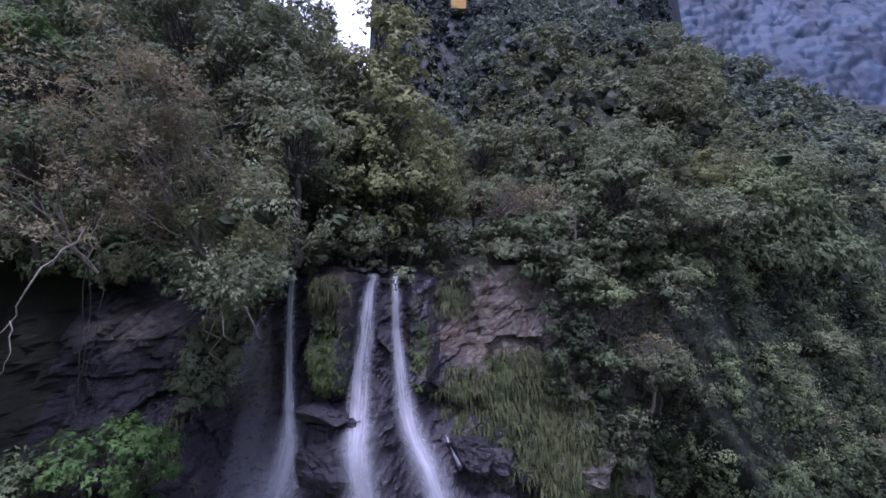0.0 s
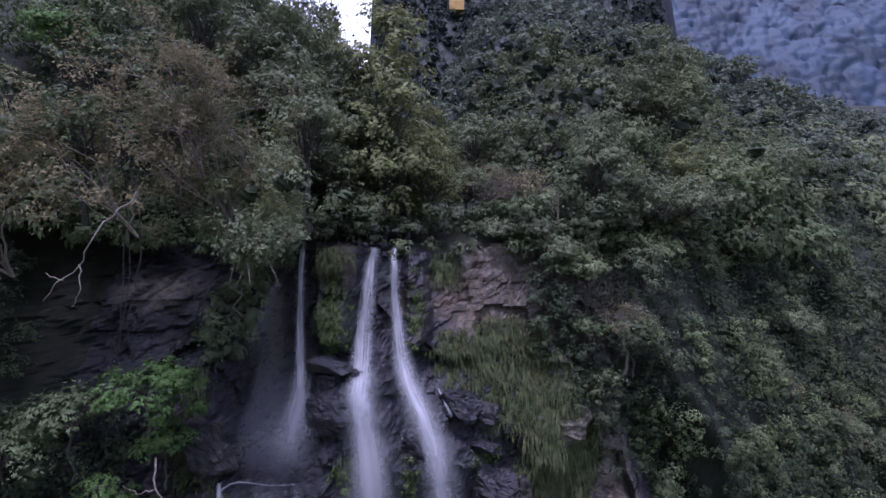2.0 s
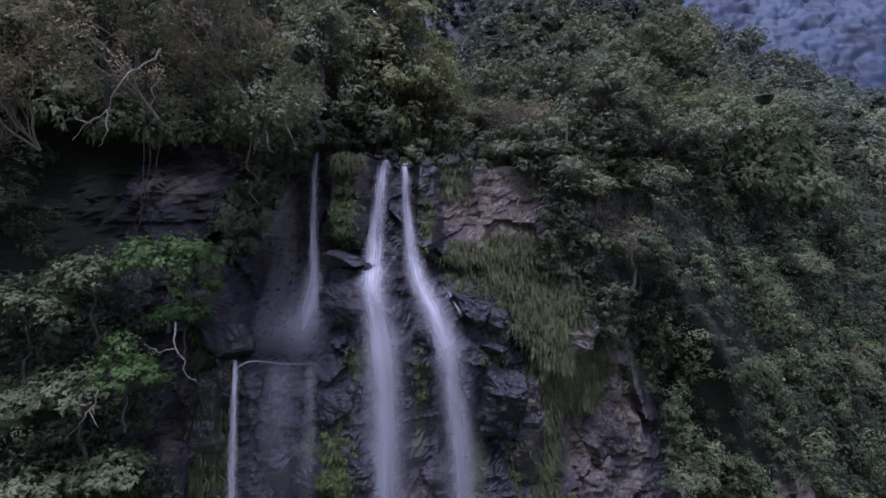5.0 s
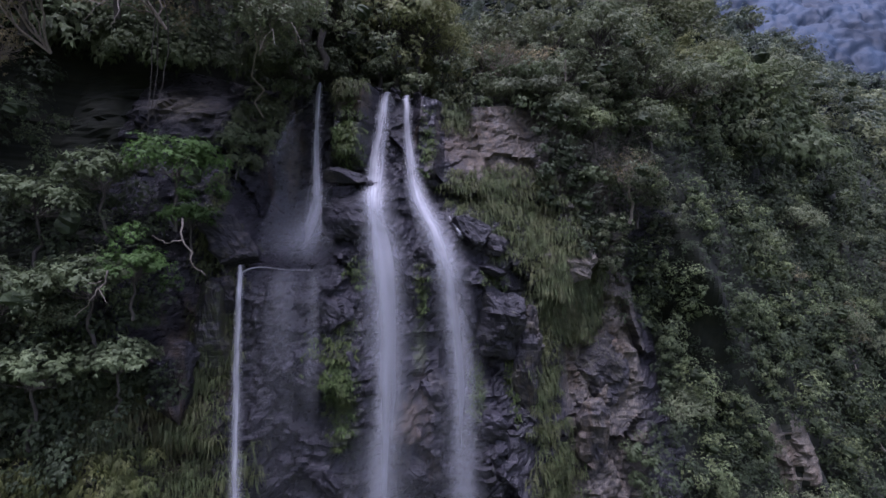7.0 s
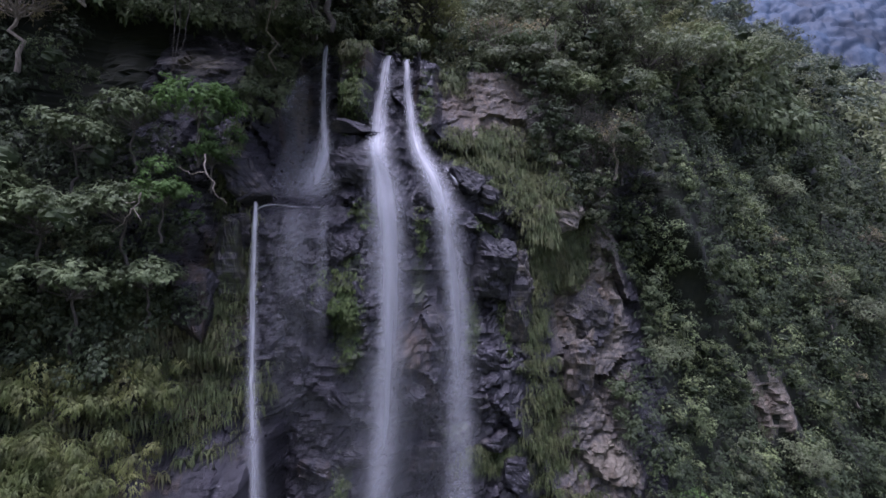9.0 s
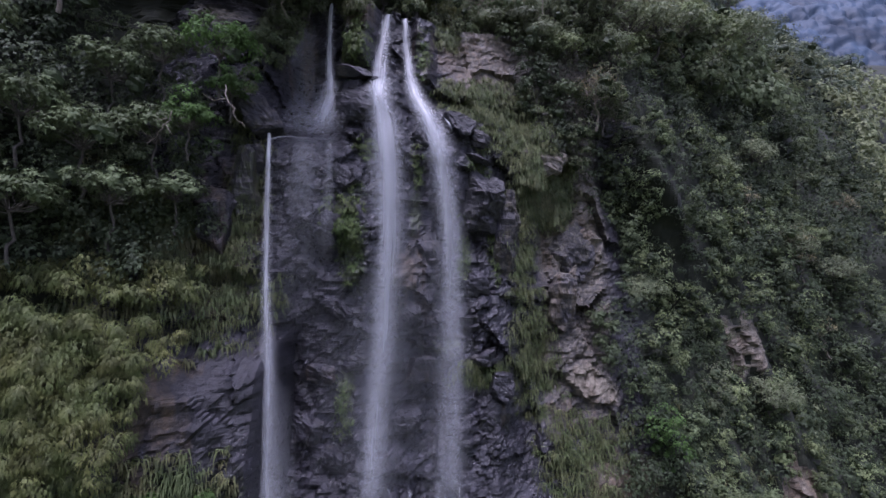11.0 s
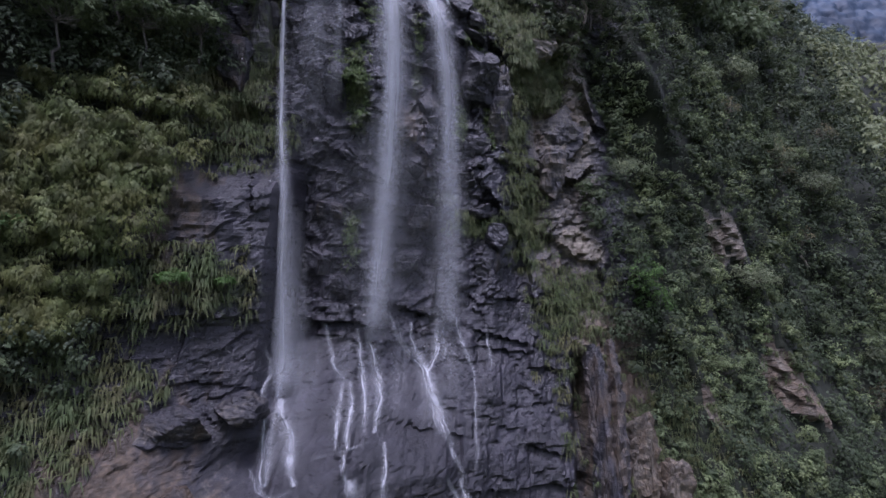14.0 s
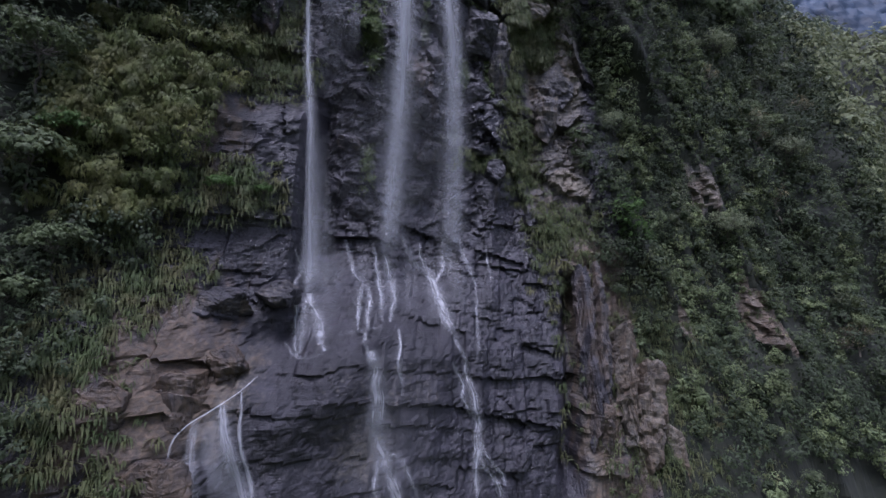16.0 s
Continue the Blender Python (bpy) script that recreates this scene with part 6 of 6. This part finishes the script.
def build_far():
    def peak(x, y):
        edge = np.clip((x + 0.186 * y + 4 * fractal(y * 0.07, x * 0.07, 3, 64)) / 11, 0, 1) * np.clip((0.60 * y - x + 5 * fractal(x * 0.06, y * 0.06, 3, 63)) / 32, 0, 1)
        edge = edge * edge * (3 - 2 * edge)
        return 60 + edge * (40 + 1.35 * np.maximum(0, y - 125)) + 10 * fractal(x * 0.03, y * 0.03, 3, 61)

    def blue(x, y):
        return 90 + 1.25 * np.maximum(0, y - 225 + 0.12 * (x - 250)) + 30 * fractal(x * 0.009, y * 0.009, 4, 62)

    zs, gx, gy = np.arange(10, 200, 0.5), np.arange(-84, 150, 2.0), np.arange(44, 186, 2.0)
    table = np.stack([np.interp(gy, np.maximum.accumulate(base_depth(np.full_like(zs, x), zs)), zs) for x in gx])
    table = np.where(table < 85, table - 5, table)

    def ridge(x, y):
        u, v = np.clip((x - gx[0]) / 2, 0, len(gx) - 1.01), np.clip((y - gy[0]) / 2, 0, len(gy) - 1.01)
        i, j = u.astype(int), v.astype(int)
        u, v = u - i, v - j
        return (table[i, j] * (1 - u) + table[i + 1, j] * u) * (1 - v) + (table[i, j + 1] * (1 - u) + table[i + 1, j + 1] * u) * v - 0.6

    # a bank of bright cloud far behind the gap
    cloud = [(-1500, 1900, 150), (300, 1900, 150), (300, 1900, 1500), (-1500, 1900, 1500)]
    tagged(mesh_object("backdrop_cloud", cloud, [[0, 1, 2, 3]], CLOUD), "bright white overcast cloud behind the hills", "sky", kind="structure")
    rng = np.random.default_rng(72)

    def floor_of(name, xs, ys, height, mat, label):
        X, Y = np.meshgrid(xs, ys)
        tagged(mesh_object(name, np.stack([X, Y, height(X, Y)], -1).reshape(-1, 3), grid_faces(len(ys), len(xs)), mat, smooth=True), label, "ground", kind="structure")

    # dark sheets under the crowns, coloured as the shade between them
    floor_of("ground_hill", np.arange(-60, 150, 2.0), np.arange(122, 215, 2.0), peak, SHADE_FAR, "floor of the hill behind, coloured dark for shade between crowns")
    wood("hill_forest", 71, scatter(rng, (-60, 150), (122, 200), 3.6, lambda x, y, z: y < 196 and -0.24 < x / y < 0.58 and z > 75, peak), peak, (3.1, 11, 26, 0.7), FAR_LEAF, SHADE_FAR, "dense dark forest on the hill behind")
    # the far mountain: smooth crowns, with distance haze put into their colour
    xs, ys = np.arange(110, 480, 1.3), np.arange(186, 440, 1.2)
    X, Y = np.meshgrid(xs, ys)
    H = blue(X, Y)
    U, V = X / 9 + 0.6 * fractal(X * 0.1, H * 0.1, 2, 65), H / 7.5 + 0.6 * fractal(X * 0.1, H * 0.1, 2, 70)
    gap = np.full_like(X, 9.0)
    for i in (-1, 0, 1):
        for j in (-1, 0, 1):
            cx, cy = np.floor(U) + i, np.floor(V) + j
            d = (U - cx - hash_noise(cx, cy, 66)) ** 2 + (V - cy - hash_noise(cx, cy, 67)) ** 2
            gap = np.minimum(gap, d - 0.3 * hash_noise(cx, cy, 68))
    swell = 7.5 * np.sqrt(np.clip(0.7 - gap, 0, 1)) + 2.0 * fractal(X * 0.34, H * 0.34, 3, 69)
    tagged(mesh_object("mountain_forest", np.stack([X, Y - 0.75 * swell, H + 0.65 * swell], -1).reshape(-1, 3), grid_faces(len(ys), len(xs)), HAZE_LEAF, smooth=True), "forest on the far mountain with the haze's blue put into its colour", "forest", kind="stuff")
    near, far = lambda x, y, z: z > 88 and z < 92 + 0.55 * y and -0.15 < x / y < 0.95 and y < 92, lambda x, y, z: z > 88 and z < 92 + 0.55 * y and -0.15 < x / y < 0.95 and y >= 92
    floor_of("ground_ridge", np.arange(-12, 146, 2.0), np.arange(54, 182, 2.0), ridge, SHADE_LEAF, "floor along the ridge, coloured dark for shade between crowns")
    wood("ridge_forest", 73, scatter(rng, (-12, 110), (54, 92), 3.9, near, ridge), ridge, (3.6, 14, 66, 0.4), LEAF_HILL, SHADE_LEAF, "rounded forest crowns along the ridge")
    wood("upper_forest", 76, scatter(rng, (-12, 146), (92, 180), 4.4, far, ridge), ridge, (4.2, 13, 42, 0.6), LEAF_UPPER, SHADE_FAR, "forest crowns on the upper slope, greyed to suggest haze")
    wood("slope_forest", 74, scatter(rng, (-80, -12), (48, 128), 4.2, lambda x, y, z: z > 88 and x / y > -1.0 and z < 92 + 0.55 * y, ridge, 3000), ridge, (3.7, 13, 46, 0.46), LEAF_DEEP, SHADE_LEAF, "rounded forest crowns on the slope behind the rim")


build_trees()
build_carpets()
build_far()


# ---- small things ----
def limb_thing(name, lines, radius, mat, label, category, parent=None):
    """Bent branches as one thing; each line runs from its root to its tip."""
    rng = np.random.default_rng(len(lines) * 7 + int(abs(lines[0][0][0]) * 10))
    base = tagged(new(name), label, category)
    for k, line in enumerate(lines):
        p = np.concatenate([bent(rng, a, b, 5, 0.07)[:-1] for a, b in zip(line[:-1], line[1:])] + [[line[-1]]])
        v, f = tube(p, np.linspace(radius if k == 0 else radius * 0.6, radius * 0.2, len(p)), 6)
        mesh_object("branch", v, f, mat, base, smooth=True)
    return base


def build_small():
    # the pale dead limb over the dark wall
    limb_thing("dead_branch", [[(-16.2, 21.5, 85.0), (-17.2, 20.3, 83.2), (-18.2, 19.6, 80.6), (-19.4, 19.2, 79.2)], [(-18.0, 19.7, 81.0), (-17.6, 19.3, 79.8), (-17.9, 19.1, 78.9)],
                               [(-18.6, 19.5, 80.2), (-19.6, 19.6, 80.6)]], 0.06, PALE_BARK, "pale dead branch hanging over the dark rock wall", "branch")
    # the crooked tree limb that arches over the veil
    limb_thing("crooked_tree", [[(-13.8, 29.5, 77.0), (-13.3, 26.6, 80.2), (-11.8, 24.6, 82.4), (-9.6, 23.6, 82.2), (-8.0, 23.4, 82.6)], [(-11.6, 24.5, 82.3), (-11.0, 23.6, 80.8), (-11.6, 23.2, 79.4)],
                                 [(-10.8, 24.0, 82.2), (-9.4, 23.2, 80.6), (-8.8, 23.0, 79.6)], [(-11.0, 23.6, 80.9), (-10.4, 23.2, 79.5)], [(-11.8, 24.6, 82.4), (-11.6, 24.0, 84.4)]],
               0.055, PALE_BARK, "crooked pale trunk arching out over the falls", "tree")
    limb_thing("dead_branch", [[(-17.0, 24.6, 69.0), (-16.4, 23.6, 67.6), (-15.6, 23.4, 66.0), (-14.9, 23.6, 65.4)], [(-16.4, 23.6, 67.6), (-17.4, 23.4, 67.4), (-18.2, 23.4, 67.9)]],
               0.07, PALE_BARK, "bare pale root trailing from a bush", "branch")
    limb_thing("dead_branch", [[(-19.2, 21.0, 65.8), (-19.6, 20.6, 64.4), (-20.6, 20.4, 63.2)], [(-19.5, 20.7, 64.8), (-18.8, 20.5, 63.9)], [(-19.4, 20.8, 65.2), (-20.4, 20.5, 64.8)]],
               0.05, PALE_BARK, "forked bare branch in the dark shrubs", "branch")
    for dx, low in ((0.0, 71.5), (0.45, 70.8), (0.9, 73.5)):
        limb_thing("liana", [[(-21.6 + dx, 28.6, 87.0), (-21.5 + dx, 28.3, 80.0), (-21.7 + dx, 28.0, low)]], 0.05, BARK, "thin hanging liana in front of the wall", "vine")
    # the pale post among the trees of the bright rim
    v, f = tube([(12.35, 44.2, 84.6), (12.35, 44.2, 87.6)], [0.09, 0.08], 8)
    tagged(mesh_object("post", v, f, PALE_BARK), "pale upright post among trees on the rim", "post")
    # stones between the two mouths of the stream
    for k, (x, y, z, s) in enumerate(((-6.7, 38.6, 82.2, 0.8), (-5.0, 39.0, 82.2, 0.9), (-4.7, 38.4, 81.3, 0.7), (-2.9, 40, 82.2, 0.7), (-7.4, 38.2, 82.3, 0.6))):
        rock("stone", (x, y, z), (s * 1.4, s * 1.2, s * 0.8), (0, 8 * k, 20 * k), 200 + k, 3, 0.5, (0.2, 0.1, 0.15), 0.2, "dark stone at the mouth of the stream", 10)
    # the small ochre house high on the hill
    house = tagged(new("hill_house"), "small ochre house high on the forested hill", "house")
    wall = plain_material("ochre_plaster", (0.50, 0.30, 0.08), (0.68, 0.44, 0.14), 0.6)
    roof = plain_material("grey_roof", (0.18, 0.18, 0.18), (0.3, 0.3, 0.3), 0.8)
    glass = plain_material("dark_window", (0.03, 0.03, 0.035), (0.06, 0.06, 0.07), 0.5, 0.2)

    def box(name, at, size, mat, parent):
        bm = bmesh.new()
        bmesh.ops.create_cube(bm, size=1.0, matrix=Matrix.Translation(at) @ Matrix.Diagonal((*size, 1)))
        bmesh.ops.bevel(bm, geom=bm.edges[:], offset=0.05, affect="EDGES")
        me = bpy.data.meshes.new(name)
        bm.to_mesh(me)
        bm.free()
        me.materials.append(mat)
        ob = new(name, me)
        ob.parent = parent
        return ob

    box("wall", (5.6, 172, 174.0), (5.4, 5, 8), wall, house)
    box("roof", (5.6, 172, 178.3), (6.4, 6, 0.6), roof, house)
    for x in (4.2, 7.0):
        box("window", (x, 169.46, 175.0), (1.2, 0.12, 1.6), glass, house)


build_small()
